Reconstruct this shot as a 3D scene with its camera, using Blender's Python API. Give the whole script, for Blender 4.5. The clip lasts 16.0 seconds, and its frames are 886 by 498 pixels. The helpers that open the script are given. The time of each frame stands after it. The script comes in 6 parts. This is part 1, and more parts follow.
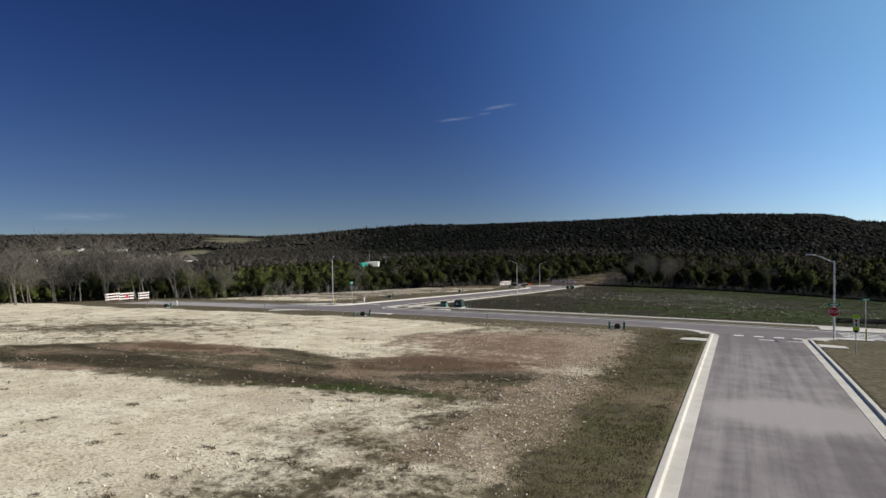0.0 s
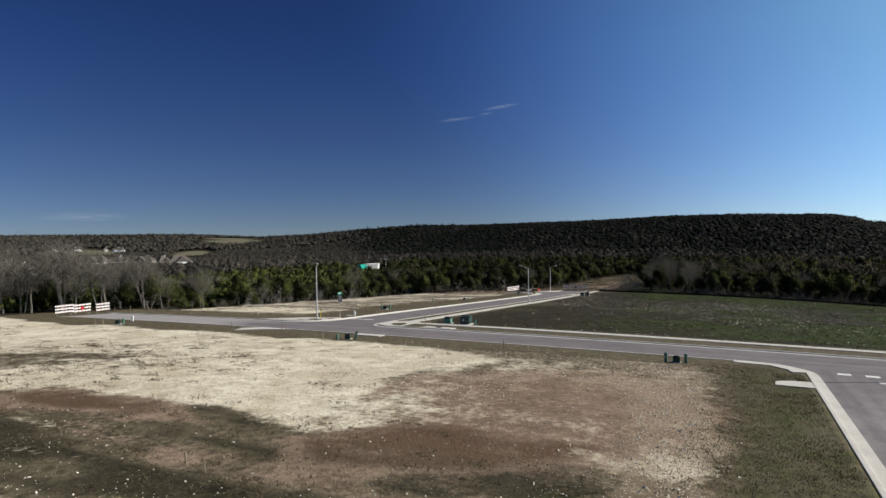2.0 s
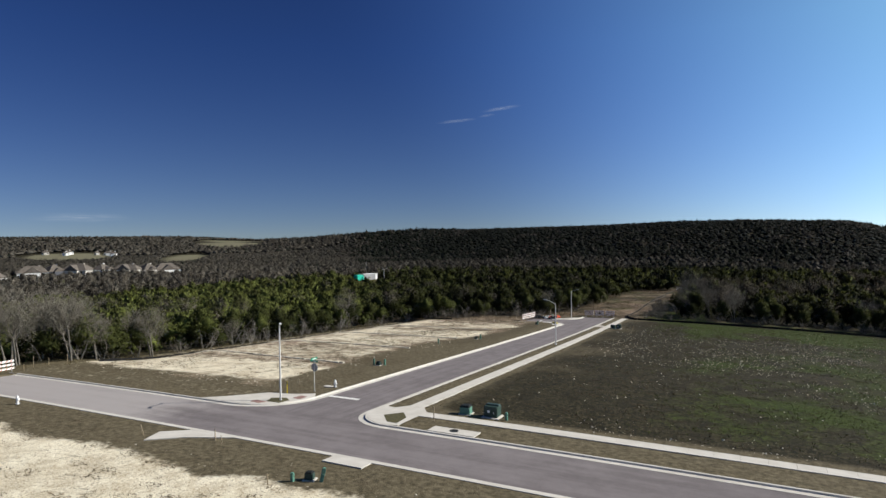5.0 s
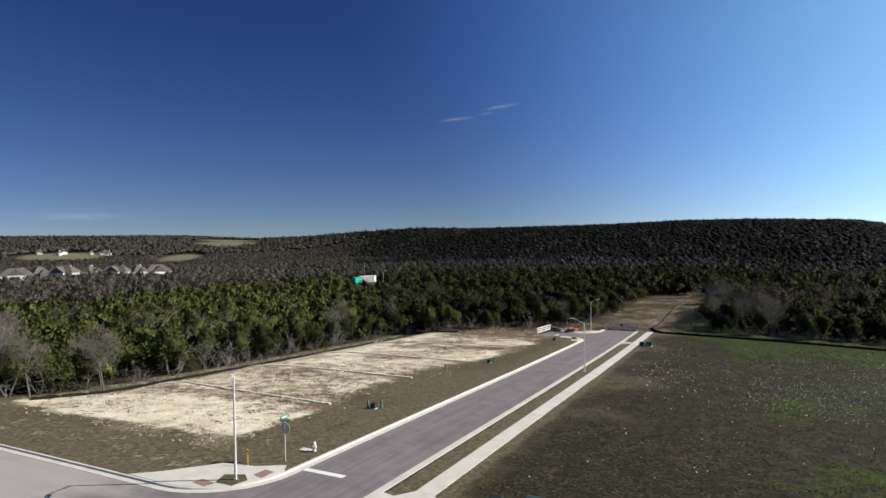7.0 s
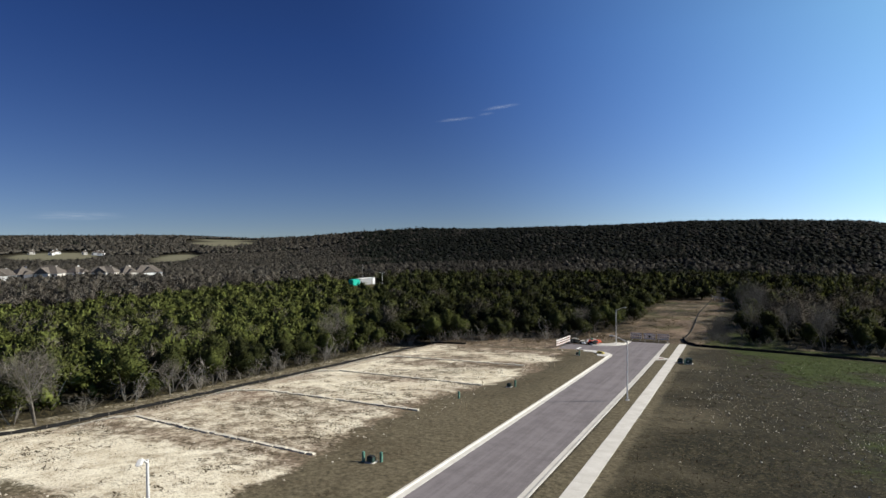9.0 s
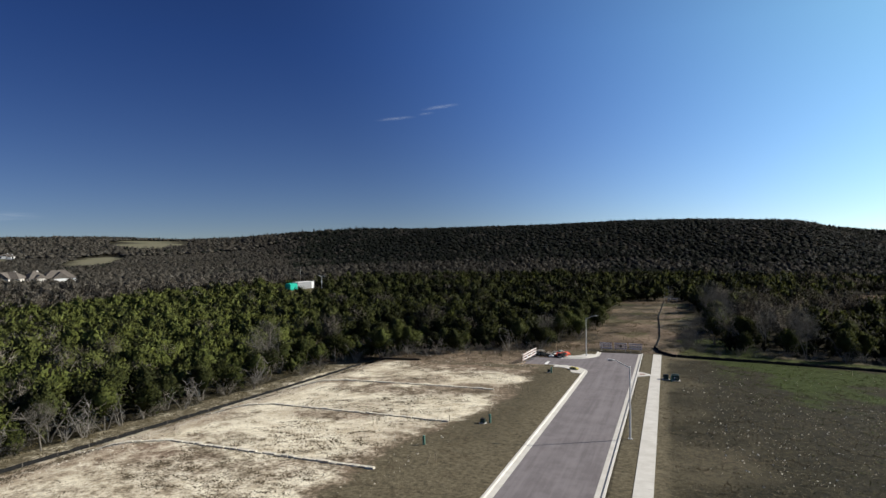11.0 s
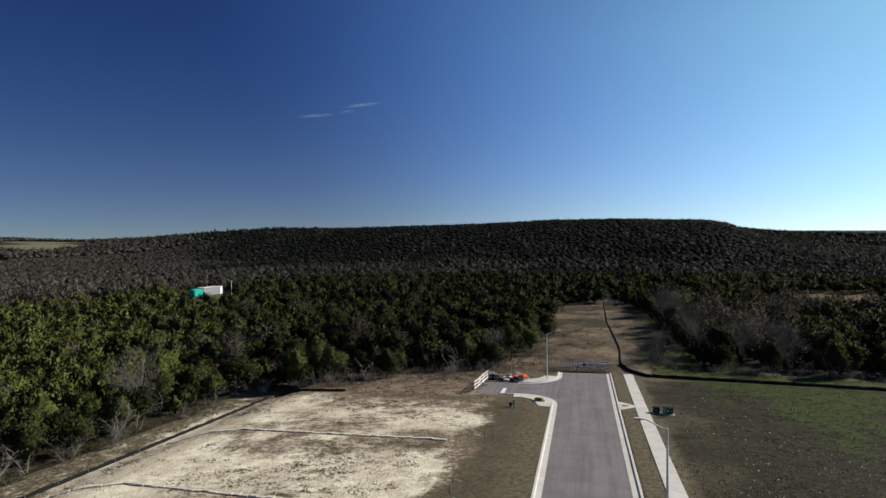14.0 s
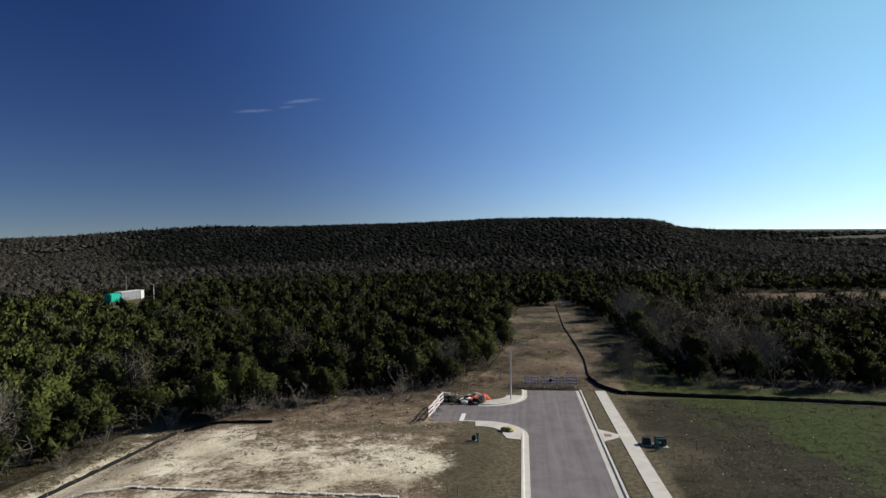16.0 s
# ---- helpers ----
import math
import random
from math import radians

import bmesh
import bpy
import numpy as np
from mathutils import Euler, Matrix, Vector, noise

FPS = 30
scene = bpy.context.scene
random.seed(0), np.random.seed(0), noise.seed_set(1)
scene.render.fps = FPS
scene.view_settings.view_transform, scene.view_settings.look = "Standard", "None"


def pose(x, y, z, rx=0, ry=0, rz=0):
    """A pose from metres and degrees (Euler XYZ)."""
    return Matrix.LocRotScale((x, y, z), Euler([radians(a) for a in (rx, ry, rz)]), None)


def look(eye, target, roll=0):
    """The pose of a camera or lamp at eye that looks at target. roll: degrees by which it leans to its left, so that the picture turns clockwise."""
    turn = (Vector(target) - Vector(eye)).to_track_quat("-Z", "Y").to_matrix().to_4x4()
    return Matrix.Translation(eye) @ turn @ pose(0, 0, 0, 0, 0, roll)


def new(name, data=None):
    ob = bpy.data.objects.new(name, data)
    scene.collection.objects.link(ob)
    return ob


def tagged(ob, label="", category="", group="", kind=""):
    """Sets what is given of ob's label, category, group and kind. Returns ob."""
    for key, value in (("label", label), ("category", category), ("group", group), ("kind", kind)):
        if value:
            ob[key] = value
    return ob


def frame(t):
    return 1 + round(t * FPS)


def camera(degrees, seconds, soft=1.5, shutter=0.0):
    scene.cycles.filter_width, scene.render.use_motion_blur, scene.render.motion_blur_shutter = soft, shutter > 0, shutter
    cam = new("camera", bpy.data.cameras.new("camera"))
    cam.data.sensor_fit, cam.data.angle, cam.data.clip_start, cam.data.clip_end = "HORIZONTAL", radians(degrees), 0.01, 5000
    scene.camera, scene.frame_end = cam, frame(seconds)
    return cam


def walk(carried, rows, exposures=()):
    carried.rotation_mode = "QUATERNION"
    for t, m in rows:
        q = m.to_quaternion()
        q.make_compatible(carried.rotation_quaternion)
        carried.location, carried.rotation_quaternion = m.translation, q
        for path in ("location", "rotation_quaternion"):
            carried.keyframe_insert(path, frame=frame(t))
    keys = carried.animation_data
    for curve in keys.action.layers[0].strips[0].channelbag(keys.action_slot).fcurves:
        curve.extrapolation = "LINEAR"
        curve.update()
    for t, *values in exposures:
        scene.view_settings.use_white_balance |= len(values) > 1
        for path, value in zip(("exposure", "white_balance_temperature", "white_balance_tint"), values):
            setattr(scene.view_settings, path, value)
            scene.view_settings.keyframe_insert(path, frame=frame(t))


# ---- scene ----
cam = camera(74.0, 16.0)
PATH = [
    (0, (3.432, -6.047, 9.980), (2.535, -4.260, 9.927), -0.9),
    (0.5, (2.282, -3.587, 9.818), (1.384, -1.801, 9.767), -0.8),
    (1, (0.902, -0.927, 9.753), (0.002, 0.859, 9.702), -0.8),
    (1.5, (-0.667, 2.037, 9.849), (-1.568, 3.822, 9.796), -0.9),
    (2, (-2.440, 5.222, 10.253), (-3.343, 7.006, 10.201), -0.9),
    (2.5, (-4.219, 8.217, 10.853), (-5.121, 10.001, 10.800), -0.8),
    (3, (-5.946, 11.152, 11.570), (-6.849, 12.935, 11.518), -0.7),
    (3.5, (-7.712, 14.066, 12.272), (-8.614, 15.850, 12.223), -0.8),
    (4, (-9.411, 17.016, 12.908), (-10.313, 18.801, 12.864), -0.7),
    (6.5, (-18.499, 32.427, 15.313), (-19.400, 34.212, 15.261), -0.7),
    (7, (-20.324, 35.366, 15.327), (-21.224, 37.151, 15.275), -0.7),
    (7.5, (-22.188, 38.338, 15.160), (-23.090, 40.122, 15.110), -0.5),
    (8, (-24.052, 41.205, 15.045), (-24.953, 42.989, 14.995), -0.5),
    (10.5, (-33.573, 55.434, 15.394), (-34.406, 57.251, 15.343), -1.0),
    (11, (-35.442, 58.364, 15.378), (-36.153, 60.233, 15.325), -0.8),
    (11.5, (-37.180, 61.271, 15.305), (-37.760, 63.183, 15.254), -0.7),
    (12, (-38.735, 64.222, 15.297), (-39.265, 66.150, 15.244), -0.8),
    (12.5, (-40.062, 67.148, 15.306), (-40.550, 69.087, 15.251), -0.8),
    (13, (-41.258, 70.014, 15.251), (-41.734, 71.956, 15.197), -0.8),
    (13.5, (-42.404, 72.890, 15.217), (-42.869, 74.834, 15.163), -0.8),
    (14, (-43.347, 75.876, 15.169), (-43.806, 77.822, 15.112), -0.8),
    (14.5, (-44.208, 78.853, 15.146), (-44.662, 80.800, 15.089), -0.9),
    (15, (-45.028, 81.730, 15.170), (-45.472, 83.679, 15.111), -1.0),
    (15.5, (-45.852, 84.582, 15.181), (-46.193, 86.552, 15.120), -0.9),
    (16, (-46.663, 87.515, 15.130), (-46.930, 89.496, 15.066), -0.8),
]
walk(cam, [(t, look(e, g, r)) for t, e, g, r in PATH], [(0, 0.5), (4, 0.65), (7, 0.85), (11, 0.76), (16, 0.48)])

# ---- world, sun ----
SUN_AZ, SUN_EL = radians(59), radians(32)
sun_way = Vector((math.sin(SUN_AZ) * math.cos(SUN_EL), math.cos(SUN_AZ) * math.cos(SUN_EL), math.sin(SUN_EL)))
world = bpy.data.worlds.new("world")
scene.world = world
world.use_nodes = True
wn = world.node_tree.nodes
sky = wn.new("ShaderNodeTexSky")
sky.sky_type, sky.sun_disc, sky.sun_elevation, sky.sun_rotation = "NISHITA", False, SUN_EL, SUN_AZ
sky.altitude, sky.air_density, sky.dust_density, sky.ozone_density = 1200, 1.0, 0.0, 2.0
wl = world.node_tree.links
wc = wn.new("ShaderNodeTexCoord")
lift = wn.new("ShaderNodeVectorMath")
lift.inputs[1].default_value = (0, 0, 0.06)
wl.new(wc.outputs["Generated"], lift.inputs[0])
wl.new(lift.outputs[0], sky.inputs[0])
deep = wn.new("ShaderNodeGamma")
deep.inputs[1].default_value = 1.5
wl.new(sky.outputs[0], deep.inputs[0])
# the clear winter sky darkens away from the sun
dot = wn.new("ShaderNodeVectorMath")
dot.operation = "DOT_PRODUCT"
dot.inputs[1].default_value = sun_way
wl.new(wc.outputs["Generated"], dot.inputs[0])
fall = wn.new("ShaderNodeMapRange")
fall.interpolation_type = "SMOOTHSTEP"
for key, val in (("From Min", 0.06), ("From Max", 0.95), ("To Min", 0.255), ("To Max", 1.0)):
    fall.inputs[key].default_value = val
wl.new(dot.outputs["Value"], fall.inputs["Value"])
dim = wn.new("ShaderNodeVectorMath")
dim.operation = "SCALE"
sep = wn.new("ShaderNodeSeparateXYZ")
wl.new(wc.outputs["Generated"], sep.inputs[0])
height = wn.new("ShaderNodeMapRange")
height.inputs["From Max"].default_value = 0.3
wl.new(sep.outputs["Z"], height.inputs["Value"])


def tint(fac, a, b):
    x = wn.new("ShaderNodeMix")
    x.data_type = "RGBA"
    wl.new(fac, x.inputs[0])
    for k, v in ((6, a), (7, b)):
        if isinstance(v, tuple):
            x.inputs[k].default_value = (*v, 1)
        else:
            wl.new(v, x.inputs[k])
    return x.outputs[2]


away = tint(height.outputs[0], (1.02, 0.91, 1.04), (0.43, 0.68, 1.36))
near_sun = tint(height.outputs[0], (0.62, 0.545, 0.50), (1.22, 1.14, 0.69))
hue = tint(fall.outputs[0], away, near_sun)
toned = wn.new("ShaderNodeVectorMath")
toned.operation = "MULTIPLY"
wl.new(deep.outputs[0], toned.inputs[0])
wl.new(hue, toned.inputs[1])
wl.new(toned.outputs[0], dim.inputs[0])
wl.new(fall.outputs[0], dim.inputs["Scale"])
wl.new(dim.outputs[0], wn["Background"].inputs[0])
wn["Background"].inputs[1].default_value = 0.058
sun = new("sun", bpy.data.lights.new("sun", "SUN"))
sun.data.energy, sun.data.angle, sun.data.color = 3.95, radians(0.53), (1.0, 0.94, 0.84)
sun.matrix_world = look(sun_way * 50, (0, 0, 0))

# ---- materials ----


def shader(name, rough=0.9, metal=0.0):
    m = bpy.data.materials.new(name)
    m.use_nodes = True
    b = m.node_tree.nodes["Principled BSDF"]
    b.inputs["Roughness"].default_value, b.inputs["Metallic"].default_value = rough, metal
    b.inputs["Specular IOR Level"].default_value = 0.3 if rough < 0.6 else 0.12
    return m, m.node_tree.nodes, m.node_tree.links, b


def noise_node(n, l, scale, detail=4, rough=0.6, vector=None, stretch=None):
    t = n.new("ShaderNodeTexNoise")
    t.inputs["Scale"].default_value, t.inputs["Detail"].default_value, t.inputs["Roughness"].default_value = scale, detail, rough
    c = n.new("ShaderNodeNewGeometry") if vector is None else None
    src = c.outputs["Position"] if vector is None else vector
    if stretch:
        v = n.new("ShaderNodeVectorMath")
        v.operation = "MULTIPLY"
        l.new(src, v.inputs[0])
        v.inputs[1].default_value = stretch
        src = v.outputs[0]
    l.new(src, t.inputs["Vector"])
    return t.outputs["Fac"]


def ramp(n, l, fac, lo, hi):
    r = n.new("ShaderNodeMapRange")
    r.interpolation_type = "SMOOTHSTEP"
    r.inputs["From Min"].default_value, r.inputs["From Max"].default_value = lo, hi
    l.new(fac, r.inputs["Value"])
    return r.outputs["Result"]


def mix(n, l, fac, a, b):
    x = n.new("ShaderNodeMix")
    x.data_type = "RGBA"
    if isinstance(fac, (int, float)):
        x.inputs[0].default_value = fac
    else:
        l.new(fac, x.inputs[0])
    for k, v in ((6, a), (7, b)):
        if isinstance(v, tuple):
            x.inputs[k].default_value = (*v, 1)
        else:
            l.new(v, x.inputs[k])
    return x.outputs[2]


def calc(n, l, op, a, b):
    x = n.new("ShaderNodeMath")
    x.operation = op
    for k, v in ((0, a), (1, b)):
        if isinstance(v, (int, float)):
            x.inputs[k].default_value = v
        else:
            l.new(v, x.inputs[k])
    return x.outputs[0]


def bump(n, l, b, fac, strength, distance):
    x = n.new("ShaderNodeBump")
    x.inputs["Strength"].default_value, x.inputs["Distance"].default_value = strength, distance
    l.new(fac, x.inputs["Height"])
    l.new(x.outputs[0], b.inputs["Normal"])


def plain(name, c1, c2, scale=3.0, rough=0.7, metal=0.0, fine=40.0, relief=0.01):
    """Two colours mixed by coarse and fine noise, with fine relief."""
    m, n, l, b = shader(name, rough, metal)
    f = calc(n, l, "ADD", calc(n, l, "MULTIPLY", noise_node(n, l, scale), 0.6), calc(n, l, "MULTIPLY", noise_node(n, l, fine), 0.4))
    l.new(mix(n, l, ramp(n, l, f, 0.3, 0.7), c1, c2), b.inputs["Base Color"])
    if relief:
        bump(n, l, b, noise_node(n, l, fine), 0.5, relief)
    return m


def leafy(name, c1, c2, c3, thin=0.02, solo=False, spread=(0.62, 1.4), flat_lit=False):
    """Foliage: a colour for each spray, a tone for each tree, drifting over the wood."""
    m, n, l, b = shader(name, 0.85)
    b.inputs["Specular IOR Level"].default_value = 0.1
    g = n.new("ShaderNodeNewGeometry")
    a = mix(n, l, g.outputs["Random Per Island"], c1, c2)
    a = mix(n, l, calc(n, l, "MULTIPLY", ramp(n, l, noise_node(n, l, 0.09, 3), 0.4, 0.62), 0.7), a, c3)
    if solo:
        tone = n.new("ShaderNodeObjectInfo").outputs["Random"]
    else:
        # besides chance, tone carries the painted front light and backlight of the woods
        t = n.new("ShaderNodeAttribute")
        t.attribute_name = "tone"
        tone = t.outputs["Fac"]
    gain = n.new("ShaderNodeMapRange")
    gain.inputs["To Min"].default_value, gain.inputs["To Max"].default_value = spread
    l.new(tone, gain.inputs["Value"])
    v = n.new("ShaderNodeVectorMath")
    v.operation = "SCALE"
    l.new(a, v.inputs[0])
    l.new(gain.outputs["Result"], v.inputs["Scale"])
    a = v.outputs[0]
    l.new(a, b.inputs["Base Color"])
    if spread != (1.0, 1.0):
        # the crown's roundness shades its sprays
        way, turned = n.new("ShaderNodeAttribute"), n.new("ShaderNodeVectorTransform")
        way.attribute_name, turned.vector_type, turned.convert_from, turned.convert_to = "soft", "NORMAL", "OBJECT", "WORLD"
        l.new(way.outputs["Vector"], turned.inputs[0])
        l.new(turned.outputs[0], b.inputs["Normal"])
    if flat_lit:
        # a matted weed shades like the ground that it lies on
        up = n.new("ShaderNodeCombineXYZ")
        up.inputs[2].default_value = 1.0
        l.new(up.outputs[0], b.inputs["Normal"])
    leaf, both = n.new("ShaderNodeBsdfTranslucent"), n.new("ShaderNodeMixShader")
    l.new(a, leaf.inputs["Color"])
    both.inputs[0].default_value = thin
    l.new(b.outputs[0], both.inputs[1])
    l.new(leaf.outputs[0], both.inputs[2])
    l.new(both.outputs[0], n["Material Output"].inputs["Surface"])
    return m


CONCRETE = plain("concrete", (0.47, 0.44, 0.39), (0.60, 0.57, 0.52), 0.8, 0.85, 0, 25, 0.004)
GREENS = ((0.057, 0.067, 0.017), (0.085, 0.099, 0.025), (0.055, 0.061, 0.019))
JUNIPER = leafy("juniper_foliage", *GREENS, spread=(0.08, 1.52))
# edge trees: tone lowered to stand for the shade on their near faces
JUNIPER_TREE = leafy("juniper_tree_foliage", *GREENS, solo=True, spread=(0.35, 1.05))
# darker far copies of juniper and twigs, backlit shade and haze in the colour
HILL_GREEN_SHADED = leafy("hillside_evergreen_shaded", (0.0125, 0.0155, 0.0105), (0.0165, 0.020, 0.013), (0.012, 0.0145, 0.010), spread=(0.30, 1.5))
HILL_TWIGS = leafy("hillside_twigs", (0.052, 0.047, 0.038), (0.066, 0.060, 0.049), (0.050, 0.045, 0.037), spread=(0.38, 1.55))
OAK_TWIGS = leafy("bare_twigs", (0.085, 0.076, 0.062), (0.135, 0.122, 0.102), (0.09, 0.08, 0.066), spread=(0.24, 1.5))
BARK = plain("bark", (0.12, 0.10, 0.085), (0.26, 0.235, 0.205), 2.0, 0.9, 0, 15, 0.02)
STEEL = plain("galvanised_steel", (0.54, 0.53, 0.51), (0.68, 0.67, 0.65), 2, 0.6, 0.0, 30, 0)

# ---- terrain ----
CREST = ((-180, 1500, 5), (-90, 1500, 14), (-66, 1500, 15), (-52, 1500, 13), (-45, 1400, 4), (-41, 1250, 7), (-36, 1000, 14.5),
         (-30, 850, 19.3), (-20, 720, 20), (-10, 680, 21.5), (-3, 665, 24.5), (4, 660, 24.5), (11.5, 655, 21.5), (13, 662, 18.0), (15, 678, 8.5), (17.5, 700, 0.0),
         (23, 850, -7), (30, 1200, -14), (60, 1500, 0), (180, 1500, 5))
CR = np.array(CREST, float)


def smooth(a, b, x):
    t = np.clip((x - a) / (b - a), 0, 1)
    return t * t * (3 - 2 * t)


def gz(x, y):
    """Height of the natural ground."""
    x, y = np.asarray(x, float), np.asarray(y, float)
    u, v = np.clip(x, -105, 75) / 50, (np.clip(y, -30, 178) - 80) / 70
    near = -0.989 - 0.446 * u - 4.688 * v - 0.571 * u * u - 0.829 * u * v - 0.294 * v * v + 0.477 * v ** 3 - 0.511 * u * u * v
    # the lots end in a bank down to the wood
    near = near - 0.9 * smooth(-80, -85, x) * smooth(66, 80, y) * smooth(170, 150, y)
    dx, dy = x + 46.7, y - 87.5
    r, az = np.hypot(dx, dy), np.degrees(np.arctan2(dx, dy))
    rc, zc = np.interp(az, CR[:, 0], CR[:, 1]), np.interp(az, CR[:, 0], CR[:, 2])
    valley = -10.5 - 1.5 * np.sin(x * 0.011 + 1) * np.cos(y * 0.013)
    valley = valley - 6.0 * np.exp(-((x + 140) ** 2 + (y - 215) ** 2) / 60.0 ** 2)
    valley = valley + 3.2 * np.exp(-((x + 362) ** 2 + (y - 242) ** 2) / 60.0 ** 2)
    far = valley + (zc - valley) * smooth(0.5, 1.0, r / rc) - (zc + 14) * smooth(1.02, 1.5, r / rc) + (zc + 7) * smooth(1.7, 2.4, r / rc)
    w = smooth(0, 130, np.maximum(np.maximum(-105 - x, x - 75), np.maximum(y - 178, -30 - y)))
    return near * (1 - w) + far * w


def gz1(x, y):
    return float(gz(x, y))


# streets: kerb backs
AX0, AX1, AY0, AY1 = -84.0, 170.0, 52.0, 59.6
BX0, BX1, BY1 = -46.9, -39.3, 164.8
CX0, CX1 = 1.3, 8.7
DX0, DY0, DY1 = -57.0, 149.4, 156.9
# inner corners: x, y, directions of the land, radius
CORNERS = ((BX0, AY1, -1, 1, 5.0), (BX1, AY1, 1, 1, 3.0), (BX0, DY0, -1, -1, 4.5), (BX0, DY1, -1, 1, 4.5), (CX0, AY0, -1, -1, 3.2), (CX1, AY0, 1, -1, 3.2))


def street(x, y, grow=0.0):
    """Whether places lie within the streets' kerb backs."""
    def box(x0, x1, y0, y1):
        return (x > x0 - grow) & (x < x1 + grow) & (y > y0 - grow) & (y < y1 + grow)
    s = box(AX0, AX1, AY0, AY1) | box(BX0, BX1, AY0, BY1) | box(CX0, CX1, -70, AY1) | box(DX0, BX1, DY0, DY1)
    for cx, cy, sx, sy, r in CORNERS:
        a, b = (x - cx) * sx, (y - cy) * sy
        s = s | ((a > -0.01) & (b > -0.01) & (a < r) & (b < r) & ((r - a) ** 2 + (r - b) ** 2 > (r - grow) ** 2))
    return s


def mesh_np(name, verts, faces, mat, parent=None, attrs=None, normals=None):
    """A mesh object from arrays of places and of faces with equally many corners."""
    verts, faces = np.asarray(verts, np.float32), np.asarray(faces, np.int32)
    me = bpy.data.meshes.new(name)
    k = faces.shape[1]
    me.vertices.add(len(verts))
    me.vertices.foreach_set("co", verts.ravel())
    me.loops.add(faces.size)
    me.loops.foreach_set("vertex_index", faces.ravel())
    me.polygons.add(len(faces))
    me.polygons.foreach_set("loop_start", np.arange(len(faces), dtype=np.int32) * k)
    me.update(calc_edges=True)
    for key, val in (attrs or {}).items():
        me.attributes.new(key, "FLOAT", "POINT").data.foreach_set("value", np.asarray(val, np.float32).ravel())
    if normals is not None:
        me.attributes.new("soft", "FLOAT_VECTOR", "POINT").data.foreach_set("vector", np.asarray(normals, np.float32).ravel())
    me.materials.append(mat)
    ob = new(name, me)
    ob.parent = parent
    return ob


def axis(lines, spans):
    """Grid lines: given lines and even steps over spans, sorted."""
    out = list(lines)
    for a, b, step in spans:
        out += list(np.arange(a, b, step))
    out = np.unique(np.round(out, 3))
    keep = [out[0]]
    for v in out[1:]:
        if v - keep[-1] > 0.07 or v in lines:
            keep.append(v)
    return np.array(keep)


def vnoise(x, y, scale, seed=0.0):
    """Smooth value noise on arrays, 0 to 1."""
    x, y = np.asarray(x, float) / scale + seed * 17.3, np.asarray(y, float) / scale + seed * 31.7
    ix, iy = np.floor(x), np.floor(y)
    fx, fy = x - ix, y - iy
    fx, fy = fx * fx * (3 - 2 * fx), fy * fy * (3 - 2 * fy)

    def h(a, b):
        s = np.sin(a * 127.1 + b * 311.7 + seed * 74.7) * 43758.5453
        return s - np.floor(s)
    return (h(ix, iy) * (1 - fx) + h(ix + 1, iy) * fx) * (1 - fy) + (h(ix, iy + 1) * (1 - fx) + h(ix + 1, iy + 1) * fx) * fy


def fbm(x, y, scale, seed=0.0):
    return vnoise(x, y, scale, seed) * 0.55 + vnoise(x, y, scale * 0.43, seed + 1) * 0.3 + vnoise(x, y, scale * 0.19, seed + 2) * 0.15


def oval(x, y, cx, cy, rx, ry, turn=0.0):
    """1 in the middle of an oval, 0 at its rim, negative outside."""
    c, s = math.cos(radians(turn)), math.sin(radians(turn))
    dx, dy = x - cx, y - cy
    return 1 - np.hypot((dx * c + dy * s) / rx, (-dx * s + dy * c) / ry)


def band(v, a, b, soft):
    return smooth(a - soft, a + soft, v) * smooth(b + soft, b - soft, v)


def meadow(x, y):
    """Open pale grassland far off in the valley, above 0."""
    m = oval(x, y, -790, 485, 140, 62, 150)
    m = np.maximum(m, oval(x, y, -640, 540, 150, 26, 135))
    m = np.maximum(m, oval(x, y, -940, 900, 210, 75, 133))
    return m - 0.35 * (fbm(x, y, 60, 19) - 0.4)


# the nearer houses beyond the wood
HOUSES = ((-381, 221), (-378, 231), (-371, 241), (-364, 252), (-356, 263), (-350, 273), (-346, 283), (-367, 194))


def red_field(x, y):
    """A ploughed field of red earth in the wood."""
    far = 316 + 0.12 * (x - 30)
    return (x > 24 + 0.3 * (y - 300)) & (x < 210) & (y > far - 52) & (y < far)


def wooded(x, y):
    """Where trees stand."""
    edge = 3.0 * (fbm(x, y, 8, 4) - 0.5)
    t = (x < -90.5 + edge) & (y > 58)
    t |= (x < -94 + edge) & (y > 40)
    t |= (x < -92) & (y > 140)
    back = 152 + 11 * smooth(-86, -58, x) + edge
    t |= (x < np.interp(y, (163, 185), (-55.5, -50.5)) + edge * 0.6) & (y > back)
    t |= (y > 272 + edge * 2) & ((np.abs(x + 35 - (y - 283) * 0.02) > 2) | (y > 345))
    t |= (x > -27.5 + edge * 0.6) & (y > 169 + edge * 0.7)
    t |= (x > 150 + edge) & (y > 90)
    t &= ~red_field(x, y)
    t &= oval(x, y, -194.5, 289, 20, 12.5, 125) < 0
    for i, (hx, hy) in enumerate(HOUSES):
        t &= np.hypot(x - hx - 4, y - hy + 2) > (14 if i < 3 else 8)
    return t


GREEN_CLUMPS = ((-21, 14.4, 0.7), (-18.6, 15.9, 0.6), (-15.6, 16.3, 1.1), (-13.2, 17.2, 1.0), (-10.6, 16.6, 1.3), (-8.6, 17.4, 1.0), (-7.2, 21.5, 1.2), (-18.0, 13.2, 0.4))


